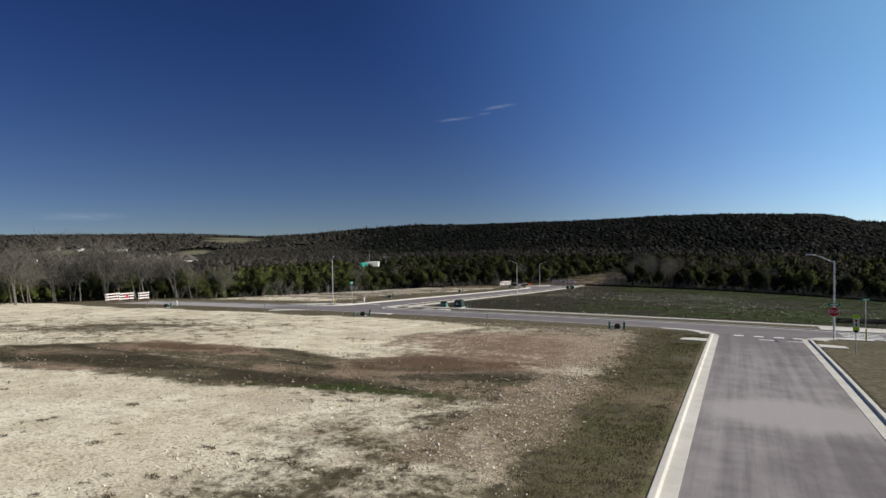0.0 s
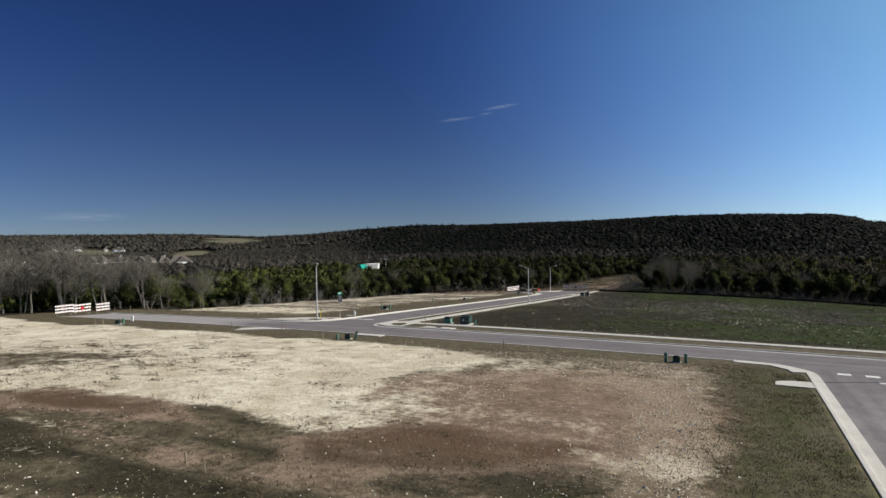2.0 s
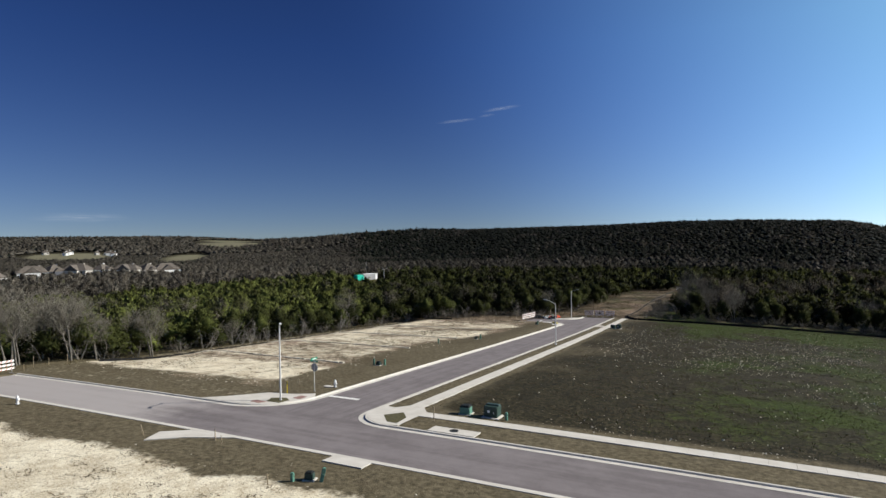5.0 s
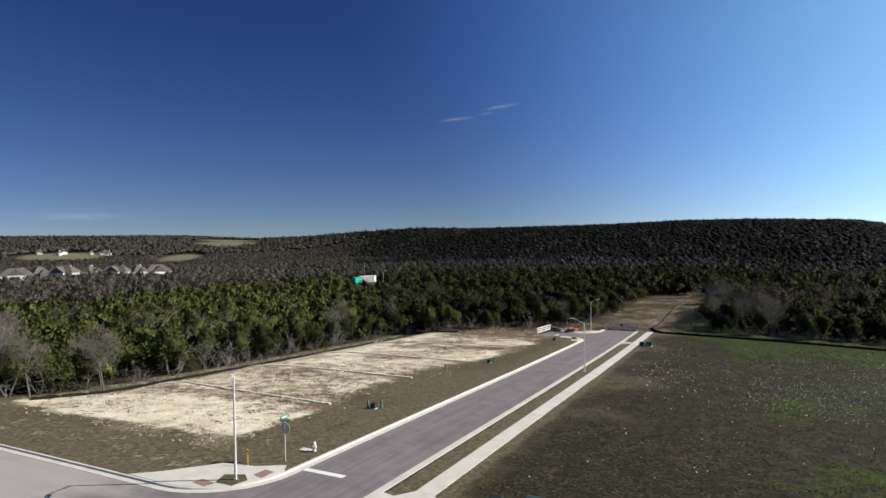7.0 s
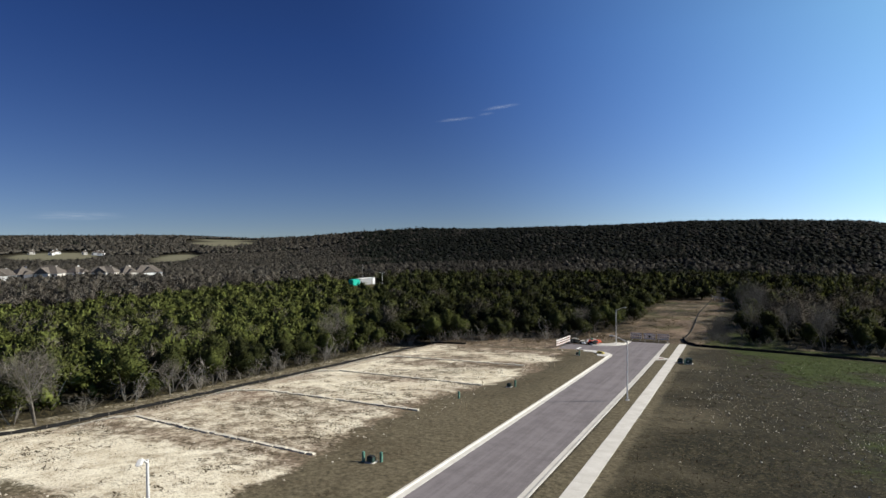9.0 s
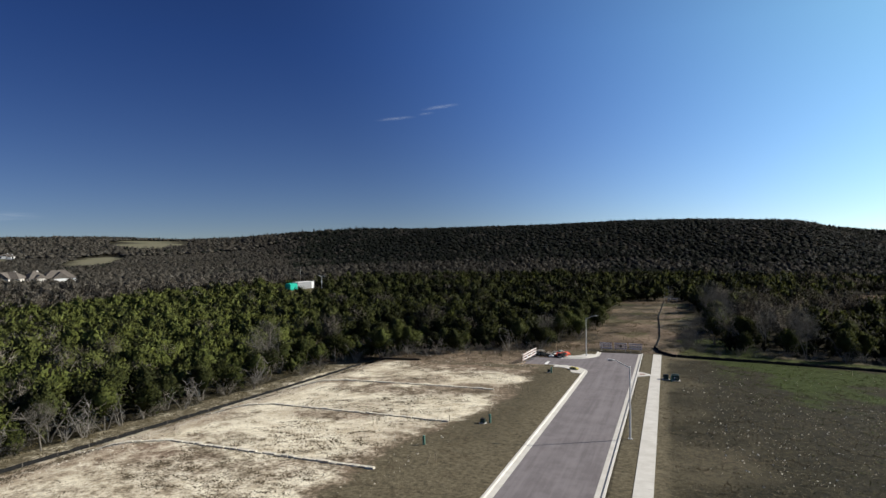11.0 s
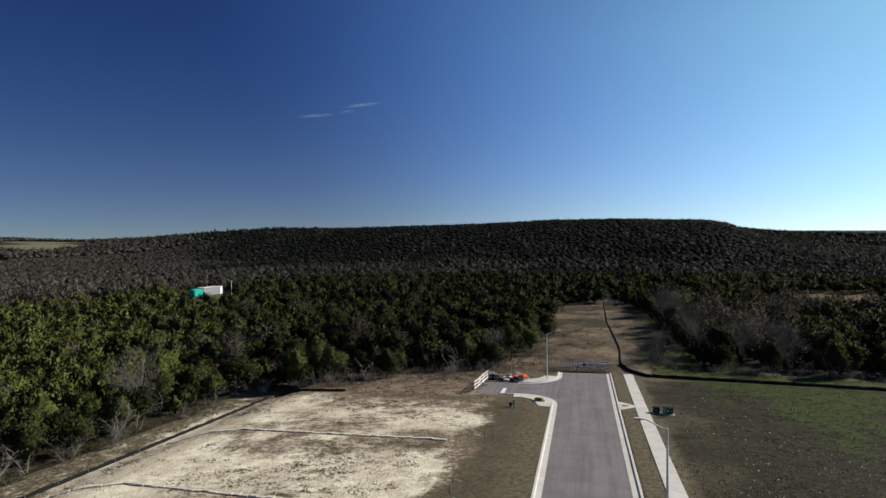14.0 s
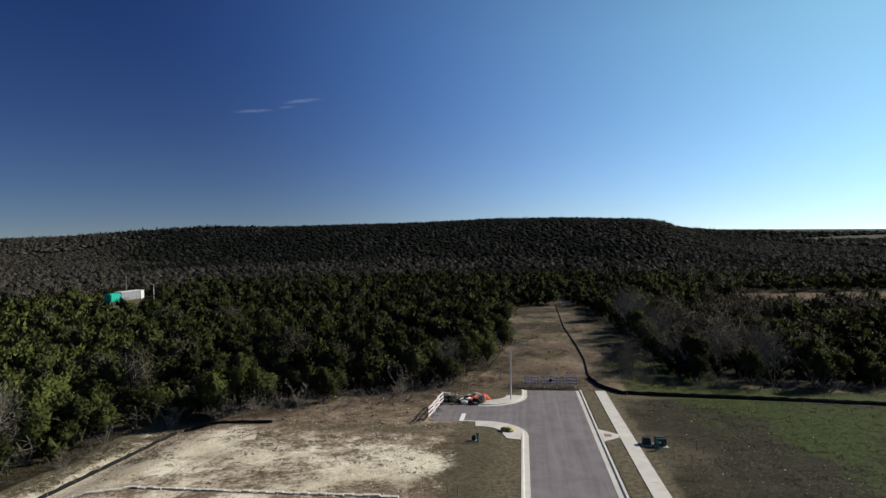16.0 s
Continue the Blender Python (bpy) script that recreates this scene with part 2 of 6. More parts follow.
def ground_masks(x, y):
    """How much pale caliche, dark soil and green grass lies at a place."""
    n = fbm(x, y, 9, 3) - 0.5
    xn, yn = x + 9 * (fbm(x, y, 14, 5) - 0.5), y + 7 * (fbm(x, y, 14, 8) - 0.5)
    # lots south of the cross street: a pale pad at the front, a dark weedy swale, a second pale pad behind
    side = np.interp(y, (0, 10, 17, 30, 47), (-1.6, -2.2, -2.8, -3.4, -4.6)) + 3 * n
    cal = smooth(0.8, -1.5, xn * 0.3 + x * 0.7 - side) * band(yn, -40, 47, 1.5) * (0.72 + 0.28 * smooth(side - 1, side - 12, x))
    front = np.interp(x, (-60, -36, -30, -22, -15, -9, 0), (12.5, 13.5, 13.8, 14.5, 16.2, 17.3, 17.5)) + 2.4 * (fbm(x, y, 7, 95) - 0.5)
    back = np.interp(x, (-64, -50, -45, -40, -31, -23, -16, -5), (14.5, 16.0, 18.5, 22, 25, 24.6, 24.6, 24)) + 2.8 * (fbm(x, y, 6, 97) - 0.5)
    swale = smooth(front - 1.2, front + 1.2, y) * smooth(back + 1.2, back - 1.2, y)
    cal = cal * (1 - swale * (0.93 - 0.55 * smooth(0.54, 0.66, fbm(x * 0.2, y, 1.4, 31)) * smooth(-20, -34, x)))
    rough = np.clip(1.8 * oval(xn, yn, -48, 31, 18, 8, 22), 0, 1)
    cal = cal * (1 - 0.62 * np.clip(rough, 0, 1) * smooth(0.38, 0.55, fbm(x, y, 3.5, 29)))
    cal = cal * (1 - 0.55 * smooth(-13, -6, x) * band(yn, -10, 17, 2) * smooth(0.45, 0.58, fbm(x, y, 2.4, 25)))
    cal = cal * (1 - 0.30 * smooth(-21, -10, xn) * band(yn, -10, 17, 2)) * (1 - 0.38 * smooth(-26, -16, xn) * band(yn, 34, 50, 3))
    # lots west of the side street
    share = np.interp(yn, (68, 77, 81, 83, 90, 97, 99, 106, 112, 114, 121, 124, 128, 131, 137, 147), (1.05, 1.05, 0.72, 0.86, 0.92, 0.74, 0.92, 0.9, 0.72, 1.1, 1.1, 0.78, 0.68, 0.8, 0.98, 0.7))
    lots = band(xn, -86, -55, 2.2) * band(yn, 68, 146.5, 2.0) * (share - 0.36 * smooth(0.60, 0.42, fbm(x, y, 7, 21))) * (1 - 0.25 * smooth(-62, -55, xn))
    corner_cut = smooth(0, 4, (x + 86) * 0.3 + (y - 66))
    cal = np.maximum(cal, lots * corner_cut)
    cal = np.maximum(cal, 0.24 * band(x, -88, -51, 1) * band(y, 60.5, 71, 2))
    cal = np.maximum(cal, 0.33 * band(x, -90.5, -84.5, 0.8) * band(y, 74, 150, 2))
    cal = np.maximum(cal, 0.10 * band(x, -88, -49, 1) * band(y, 60.5, 149, 1.5))
    patch = np.clip(1.6 * oval(xn, yn, -12.5, 24.6, 6.5, 3.4, 8), 0, 1) + 0.8 * band(xn, -37, -25, 2) * band(yn, 23.6, 26.2, 0.8) + 0.6 * band(x + 0.1 * (y - 26), -19.6, -18.2, 0.6) * band(y, 25, 37, 2)
    patch = np.clip(patch, 0, 1)
    tan = np.clip(1.9 * oval(xn, yn, -11, 32, 9, 12.5, 0), 0, 1)
    streaks = fbm(x * 0.22, y, 1.6, 91) - 0.5
    soil = 1.0 * patch + 0.55 * tan + 0.35 * band(xn, -19, -4, 2) * band(yn, 24, 47, 2) + 0.6 * swale * (0.6 + 1.2 * n + 2.2 * streaks)
    soil = soil + 0.55 * band(xn, -86, -54.5, 1.5) * band(yn, 68, 147, 2)
    soil = soil + 0.3 * band(x, -84, -56, 3) * band(y, 80, 146, 3) * smooth(0.5, 0.68, fbm(x, y, 16, 33))
    soil = soil + 0.28 * band(x, -36, 40, 4) * band(y, 66, 140, 6) * smooth(0.4, 0.6, fbm(x, y, 10, 41))
    soil = soil + 0.8 * band(x, -110, -52, 4) * band(y, 148, 175, 3)
    cal = cal * (1 - 0.85 * patch) * (1 - 0.55 * tan) * (1 - 0.3 * band(xn, -19, -6, 2.5) * band(yn, 22, 48, 3))
    soil = soil + band(xn, -56, -31, 4) * band(y, 164, 290, 4) * (0.42 + 0.5 * smooth(0.42, 0.6, fbm(x, y, 12, 82)))
    soil = soil + 0.9 * band(y, 267.5, 271.5, 1)
    soil = soil + 1.3 * red_field(x, y)
    green = (0.52 + 1.6 * n + 0.8 * (fbm(x, y, 2.5, 43) - 0.5)) * smooth(-34, -26, xn) * band(x, -36.5, 60, 3) * smooth(124, 146, yn + 14 * n) * smooth(168, 160, y) + 0.42 * smooth(-4.4, -2.2, xn * 0.4 + x * 0.6 - np.interp(y, (2, 28), (1.5, 0))) * (x < 3) * band(y, -40, 50, 4)
    green = green + 0.8 * smooth(-30, -4, xn) * band(y, 67, 160, 3) * (0.62 + 1.7 * n)
    green = green + 0.4 * smooth(8, 12, x) * band(y, -60, 52, 3) + 0.55 * np.clip(oval(xn, yn, -14, 18.5, 16, 2.2, 6), 0, 1) * smooth(0.45, 0.6, fbm(x, y, 3, 9))
    for cx, cy, r in GREEN_CLUMPS:
        green = green + 0.55 * np.clip(2 * oval(x, y, cx, cy, r * 1.7, r, 8), 0, 1)
    green = green + 0.47 * band(x, -54, -28, 3) * band(y, 170, 272, 4) * smooth(0.45, 0.6, fbm(x, y, 7, 83)) + 0.8 * band(x, -33, -20, 3) * band(y, 163, 185, 4) + 0.75 * band(x, -33, 140, 2) * band(y, 162, 168, 1)
    # cleared strip: dull weeds, darkened further for the self-shade of backlit grass
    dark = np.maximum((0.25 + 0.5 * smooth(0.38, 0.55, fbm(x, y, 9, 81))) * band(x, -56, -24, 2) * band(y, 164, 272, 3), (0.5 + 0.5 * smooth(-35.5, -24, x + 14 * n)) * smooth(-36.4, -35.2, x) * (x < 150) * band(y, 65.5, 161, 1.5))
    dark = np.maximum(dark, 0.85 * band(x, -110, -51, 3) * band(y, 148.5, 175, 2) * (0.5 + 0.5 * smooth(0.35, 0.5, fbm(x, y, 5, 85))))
    dark = np.maximum(dark, swale * np.clip(0.34 - 2.6 * streaks, 0, 0.6) * smooth(-3, -7, x))
    # verge before the side street, self-shade of backlit grass painted as dark cover
    dark = np.maximum(dark, 0.42 * band(x, -60, -47.5, 3) * band(y, 100, 150, 12))
    # the track and the wood's floor take the dark weed colour
    dark = np.maximum(dark, 0.9 * band(x, -38, -31, 0.5) * band(y, 273, 346, 1))
    dark = np.where(red_field(x, y), 0.0, dark)
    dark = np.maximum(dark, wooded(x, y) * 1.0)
    return np.clip(cal, 0, 1), np.clip(soil, 0, 1.3), np.clip(green, 0, 1), np.clip(3 * meadow(x, y), 0, 1), dark


def rubble(x, y):
    """How stony the lots are."""
    edge = np.interp(y, (0, 10, 17, 30, 47), (-0.8, -1.6, -2.4, -3.2, -4.2)) + 1.5 * (fbm(x, y, 3, 57) - 0.5)
    south = smooth(edge + 0.8, edge - 1.0, x) * (y < 50) * (0.07 + (0.2 + 0.3 * smooth(-24, -14, x)) * smooth(0.5, 0.68, fbm(x, y, 6, 51)) + 0.5 * smooth(-19, -7, x) * smooth(0.3, 0.5, fbm(x, y, 4, 55)))
    ridge = np.interp(y, (5, 11, 15, 20, 29, 41, 47), (-5.6, -5.3, -4.8, -4.4, -4.9, -5.9, -6.5))
    south = south + 0.95 * smooth(1.9, 0.4, np.abs(x - ridge + 1.2 * (fbm(x, y, 2.5, 59) - 0.5))) * (y < 49)
    south = south * (0.25 + 0.75 * smooth(-45, -12, x)) * np.where(y < 48, 1, 0.1)
    south = south * (1 - 0.9 * np.clip(2 * oval(x, y, -11.5, 31, 7, 12, 0), 0, 1)) * (1 - 0.6 * band(y, 16, 25, 1.5) * (x < -6)) * (1 - 0.75 * smooth(-17, -8, x) * (y < 18) * smooth(0.44, 0.56, fbm(x, y, 3.2, 25)))
    south = np.maximum(south, 0.4 * band(x, -28, -6, 3) * band(y, 32, 48.5, 2) * smooth(0.42, 0.6, fbm(x, y, 5, 54)))
    west = (y > 66) * (x < -54) * (x > -85) * (0.10 + 0.35 * smooth(0.5, 0.7, fbm(x, y, 7, 52)))
    bank = 0.7 * band(x, -85, -79, 1) * (y > 76) * (y < 147)
    return np.clip(south + west + bank, 0, 1)


gx = axis((AX0, BX0, BX1, CX0, CX1, DX0, BX0 + 0.12, BX1 - 0.12, CX0 + 0.12, CX1 - 0.12), ((-95, 30, 0.8), (-120, -95, 1.2), (30, 60, 1.2), (-300, -120, 6), (60, 300, 6), (-900, -300, 25), (300, 900, 25), (-4800, -900, 130), (900, 4801, 130)))
gy = axis((AY0, AY1, BY1, DY0, DY1, AY0 + 0.12, AY1 - 0.12, DY0 + 0.12, DY1 - 0.12, BY1 - 0.12), ((-5, 168, 0.8), (168, 172, 1.2), (-60, -5, 2), (172, 330, 2.5), (330, 1000, 20), (-900, -60, 40), (-4800, -900, 130), (1000, 4801, 130)))
X, Y = np.meshgrid(gx, gy)
inside = street(X, Y, -0.1)
Z = gz(X, Y) + 0.10 * (fbm(X, Y, 3.0, 1) - 0.5) * band(X, -130, 80, 10) * (1 - street(X, Y, 2.0)) - 0.42 * inside
nx, ny = len(gx), len(gy)
idx = np.arange(nx * ny).reshape(ny, nx)
quads = np.stack([idx[:-1, :-1], idx[:-1, 1:], idx[1:, 1:], idx[1:, :-1]], -1).reshape(-1, 4)
m, n, l, b = shader("ground", 0.95)
b.inputs["Specular IOR Level"].default_value = 0.1


def attribute(n, key):
    a = n.new("ShaderNodeAttribute")
    a.attribute_name = key
    return a.outputs["Fac"]


fine, mid, big = noise_node(n, l, 2.6, 6, 0.7), noise_node(n, l, 0.55, 5, 0.65), noise_node(n, l, 0.12, 4)
tiny = noise_node(n, l, 9.0, 4, 0.7)
mixed = calc(n, l, "ADD", calc(n, l, "MULTIPLY", fine, 0.5), calc(n, l, "MULTIPLY", mid, 0.5))


def cover(key, gain):
    return ramp(n, l, calc(n, l, "ADD", attribute(n, key), calc(n, l, "MULTIPLY", calc(n, l, "SUBTRACT", mixed, 0.5), gain)), 0.28, 0.72)


dead = mix(n, l, ramp(n, l, fine, 0.3, 0.7), (0.058, 0.048, 0.029), (0.165, 0.138, 0.088))
grass = mix(n, l, ramp(n, l, fine, 0.3, 0.7), (0.015, 0.026, 0.004), (0.056, 0.076, 0.013))
dirt = mix(n, l, ramp(n, l, mixed, 0.34, 0.66), (0.135, 0.094, 0.066), (0.33, 0.240, 0.172))
dirt = mix(n, l, calc(n, l, "MULTIPLY", ramp(n, l, tiny, 0.56, 0.7), 0.6), dirt, (0.36, 0.29, 0.2))
pale = mix(n, l, ramp(n, l, mid, 0.35, 0.62), (0.56, 0.485, 0.35), (0.80, 0.73, 0.565))
pale = mix(n, l, calc(n, l, "MULTIPLY", ramp(n, l, big, 0.45, 0.62), 0.32), pale, (0.45, 0.36, 0.235))
grit = noise_node(n, l, 22.0, 3, 0.75)


def pebbles(scale):
    """A random value for each pebble, and the distance from its middle."""
    co, v, sp = n.new("ShaderNodeTexCoord"), n.new("ShaderNodeTexVoronoi"), n.new("ShaderNodeSeparateColor")
    v.inputs["Scale"].default_value = scale
    l.new(co.outputs["Object"], v.inputs["Vector"])
    l.new(v.outputs["Color"], sp.inputs[0])
    return sp.outputs[0], v.outputs["Distance"]


crumb, crumb_far = pebbles(11.0)
chip, chip_far = pebbles(8.0)
pale = mix(n, l, calc(n, l, "MULTIPLY", ramp(n, l, grit, 0.48, 0.36), 0.55), pale, (0.27, 0.20, 0.13))
pale = mix(n, l, ramp(n, l, tiny, 0.55, 0.75), pale, (0.66, 0.60, 0.47))
pale = mix(n, l, calc(n, l, "MULTIPLY", ramp(n, l, fine, 0.42, 0.30), 0.7), pale, (0.23, 0.165, 0.105))
dirt = mix(n, l, calc(n, l, "MULTIPLY", ramp(n, l, attribute(n, "soil"), 0.75, 1.25), ramp(n, l, mid, 0.3, 0.5)), dirt, (0.115, 0.074, 0.046))
pale = mix(n, l, calc(n, l, "MULTIPLY", ramp(n, l, crumb, 0.84, 0.92), 0.5), pale, (0.80, 0.75, 0.62))
pale = mix(n, l, calc(n, l, "MULTIPLY", ramp(n, l, crumb, 0.15, 0.08), 0.65), pale, (0.25, 0.185, 0.12))
gravel = mix(n, l, ramp(n, l, chip, 0.1, 0.95), (0.30, 0.225, 0.155), (0.68, 0.60, 0.46))
gravel = mix(n, l, ramp(n, l, chip_far, 0.28, 0.42), gravel, (0.27, 0.20, 0.135))
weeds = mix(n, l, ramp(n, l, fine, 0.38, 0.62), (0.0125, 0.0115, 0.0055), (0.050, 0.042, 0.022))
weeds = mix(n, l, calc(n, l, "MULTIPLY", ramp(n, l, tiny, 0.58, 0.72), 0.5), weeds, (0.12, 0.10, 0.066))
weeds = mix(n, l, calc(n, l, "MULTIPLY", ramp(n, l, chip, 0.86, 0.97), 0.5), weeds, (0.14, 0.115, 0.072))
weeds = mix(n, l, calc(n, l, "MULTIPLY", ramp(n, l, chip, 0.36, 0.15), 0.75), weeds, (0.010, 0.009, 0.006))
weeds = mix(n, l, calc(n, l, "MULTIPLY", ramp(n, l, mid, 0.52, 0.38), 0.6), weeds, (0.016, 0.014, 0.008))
# weedy holds real weeds and the painted shade of backlit grass
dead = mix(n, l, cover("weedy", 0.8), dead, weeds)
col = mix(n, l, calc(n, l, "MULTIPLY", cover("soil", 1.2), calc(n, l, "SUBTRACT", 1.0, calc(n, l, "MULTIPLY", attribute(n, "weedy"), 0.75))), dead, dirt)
col = mix(n, l, calc(n, l, "MULTIPLY", cover("green", 1.6), 0.85), col, grass)
col = mix(n, l, cover("caliche", 1.7), col, pale)
col = mix(n, l, calc(n, l, "MULTIPLY", cover("gravel", 1.8), 0.5), col, gravel)
col = mix(n, l, cover("meadow", 0.6), col, (0.155, 0.145, 0.092))
l.new(col, b.inputs["Base Color"])
bump(n, l, b, calc(n, l, "ADD", mixed, calc(n, l, "ADD", calc(n, l, "MULTIPLY", tiny, 0.5), calc(n, l, "MULTIPLY", chip_far, -0.14))), 0.8, 0.10)
GROUND = m
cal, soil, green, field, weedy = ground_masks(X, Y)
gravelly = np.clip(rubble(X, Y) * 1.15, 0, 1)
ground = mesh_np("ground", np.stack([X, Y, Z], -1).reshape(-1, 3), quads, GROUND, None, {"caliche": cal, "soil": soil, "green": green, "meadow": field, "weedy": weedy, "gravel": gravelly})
tagged(ground, "bare caliche lots, dead grass and green field", "ground", kind="structure")

# road surface
m, n, l, b = shader("asphalt", 0.95)
down, over = noise_node(n, l, 1.0, 5, 0.65, None, (1.9, 0.045, 0.5)), noise_node(n, l, 1.0, 4, 0.6, None, (0.05, 0.9, 0.5))
streak = calc(n, l, "ADD", down, calc(n, l, "MULTIPLY", calc(n, l, "SUBTRACT", over, down), attribute(n, "crosswise")))
f = calc(n, l, "ADD", calc(n, l, "MULTIPLY", noise_node(n, l, 0.5, 9, 0.72), 0.5), calc(n, l, "MULTIPLY", streak, 0.5))
c = mix(n, l, ramp(n, l, f, 0.35, 0.65), (0.128, 0.111, 0.114), (0.205, 0.182, 0.186))
c = mix(n, l, calc(n, l, "MULTIPLY", ramp(n, l, noise_node(n, l, 45, 2), 0.4, 0.7), 0.35), c, (0.22, 0.21, 0.20))
pale_wear = ramp(n, l, calc(n, l, "ADD", attribute(n, "worn"), calc(n, l, "MULTIPLY", calc(n, l, "SUBTRACT", f, 0.5), 1.3)), 0.2, 1.0)
c = mix(n, l, calc(n, l, "MULTIPLY", pale_wear, 0.8), c, (0.37, 0.342, 0.33))
l.new(c, b.inputs["Base Color"])
bump(n, l, b, noise_node(n, l, 45, 2), 0.4, 0.01)
ASPHALT = m
rx = axis((BX0 + 0.3, BX1 - 0.3, CX0 + 0.3, CX1 - 0.3, DX0), ((-104, 60, 0.8), (60, 175, 4)))
ry = axis((AY0 + 0.3, AY1 - 0.3, DY0 + 0.3, DY1 - 0.3, BY1), ((-70, -4, 2), (-4, 40, 0.8), (40, 166, 0.8)))
X, Y = np.meshgrid(rx, ry)
cx, cy = (X[:-1, :-1] + X[1:, 1:]) / 2, (Y[:-1, :-1] + Y[1:, 1:]) / 2
keep = street(cx, cy, 0.0)
keep &= street(cx, cy, -0.29) | (street(X[:-1, :-1], Y[:-1, :-1], -0.25) | street(X[1:, 1:], Y[1:, 1:], -0.25) | street(X[1:, :-1], Y[1:, :-1], -0.25) | street(X[:-1, 1:], Y[:-1, 1:], -0.25))
idx = np.arange(X.size).reshape(X.shape)
quads = np.stack([idx[:-1, :-1], idx[:-1, 1:], idx[1:, 1:], idx[1:, :-1]], -1)[keep]
# worn near street; the cross street also grows paler west of x -46
road = mesh_np("road", np.stack([X, Y, gz(X, Y) - 0.085], -1).reshape(-1, 3), quads, ASPHALT, None, {"crosswise": 1.0 * ((Y > 51.5) & (Y < 60)), "worn": 1.0 * smooth(-46, -60, X) * (Y < 62) + smooth(50, 34, Y) * (X > 0) * (0.50 + 1.2 * np.clip(oval(X, Y, 5.6, 21.5, 4.2, 3.2), 0, 1) - 0.25 * smooth(0, 0.15, oval(X, Y, 6.9, 14, 1.9, 5.9)))})
tagged(road, "weathered grey asphalt residential street", "road", kind="structure")


def dense(points, step=1.2):
    out = [points[0]]
    for a, b in zip(points, points[1:]):
        k = max(1, int(math.dist(a, b) / step))
        out += [(a[0] + (b[0] - a[0]) * i / k, a[1] + (b[1] - a[1]) * i / k) for i in range(1, k + 1)]
    return out


def arc(cx, cy, r, a0, a1, k=8):
    return [(cx + r * math.cos(radians(a0 + (a1 - a0) * i / k)), cy + r * math.sin(radians(a0 + (a1 - a0) * i / k))) for i in range(k + 1)]


def sweep(name, points, profile, mat, parent=None, step=1.2, kind="structure", label="", category=""):
    """A strip along points over the ground: profile of (offset to the left, height over the ground)."""
    pts = np.array(dense(points, step))
    t = np.gradient(pts, axis=0)
    t /= np.linalg.norm(t, axis=1)[:, None]
    nrm = np.stack([-t[:, 1], t[:, 0]], -1)
    k = len(profile)
    vs = []
    for o, dz in profile:
        p = pts + nrm * o
        vs.append(np.concatenate([p, (gz(p[:, 0], p[:, 1]) + dz)[:, None]], 1))
    vs = np.stack(vs, 1).reshape(-1, 3)
    idx = np.arange(len(pts) * k).reshape(len(pts), k)
    q = np.stack([idx[:-1, :-1], idx[1:, :-1], idx[1:, 1:], idx[:-1, 1:]], -1).reshape(-1, 4)
    ob = mesh_np(name, vs, q, mat, parent)
    ob.data.shade_flat()
    return tagged(ob, label, category, kind=kind) if kind else ob


# kerb and gutter: the road lies to the left of each line
KERB = ((-0.02, -0.3), (-0.02, 0.035), (0.0, 0.045), (0.16, 0.045), (0.185, 0.03), (0.235, -0.06), (0.68, -0.070), (0.70, -0.3))


def kerb(points):
    return sweep("kerb", points, KERB, CONCRETE, None, 1.2, "structure", "pale concrete kerb with gutter", "kerb")


def corner(k, first_x):
    """Arc of a street corner; first_x: begins on the edge that runs along x."""
    cx, cy, sx, sy, r = CORNERS[k]
    ox, oy = cx + sx * r, cy + sy * r
    ax = -90 * sy
    ay = 180 if sx > 0 else 0
    if abs(ax - ay) > 180:
        ay -= 360 if ay > ax else -360
    return arc(ox, oy, r, ax, ay) if first_x else arc(ox, oy, r, ay, ax)


west_c = [(AX0, AY0)] + corner(4, True) + [(CX0, -70)]
east_c = [(CX1, -70)] + corner(5, False) + [(AX1, AY0)]
kerb(west_c)
kerb(east_c)
kerb([(AX1, AY1)] + corner(1, True) + [(BX1, BY1)])
kerb([(BX0, DY0 - 4.5)] + [(BX0, AY1 + 5)] + corner(0, False)[1:] + [(AX0, AY1)])
kerb([(DX0 + 3.5, DY0)] + corner(2, True) + [(BX0, DY0 - 4.6)])
kerb([(BX0, BY1)] + corner(3, False) + [(DX0 + 5, DY1)])

# ---- woods ----
rng = np.random.default_rng(7)


def unit(v):
    return v / (np.linalg.norm(v, axis=-1, keepdims=True) + 1e-9)


def sprays(rng, p, out, size, wide, lean, stir, rise=0.35):
    """Pointed sprays at places p that reach outwards and up, with soft normals: (k, 3, 6)."""
    k = len(p)
    a = unit(out * 0.5 + np.array([0, 0, lean]) + rng.normal(0, 0.55, (k, 3)))
    b = unit(np.cross(a, out + rng.normal(0, 0.5, (k, 3))))
    s = (size * rng.uniform(0.55, 1.4, k))[:, None]
    t = s * wide * rng.uniform(0.7, 1.3, k)[:, None]
    q = np.stack([p - a * s * 0.5 - b * t, p - a * s * 0.5 + b * t, p + a * s], 1)
    g = np.cross(q[:, 1] - q[:, 0], q[:, 2] - q[:, 0])
    back = (g * out).sum(1) < 0
    q[back] = q[back][:, ::-1]
    nrm = (out + rng.normal(0, stir, (k, 3)))[:, None] + rng.normal(0, 0.12, (k, 3, 3))
    return np.concatenate([q, unit(nrm * np.array([1, 1, rise]))], 2)


OCTA = np.array([(1, 0, 0), (0, 1, 0), (-1, 0, 0), (0, -1, 0), (0, 0, 1), (0, 0, -1)], float)
OCTA_FACES = np.array([(0, 1, 4), (1, 2, 4), (2, 3, 4), (3, 0, 4), (1, 0, 5), (2, 1, 5), (3, 2, 5), (0, 3, 5)])


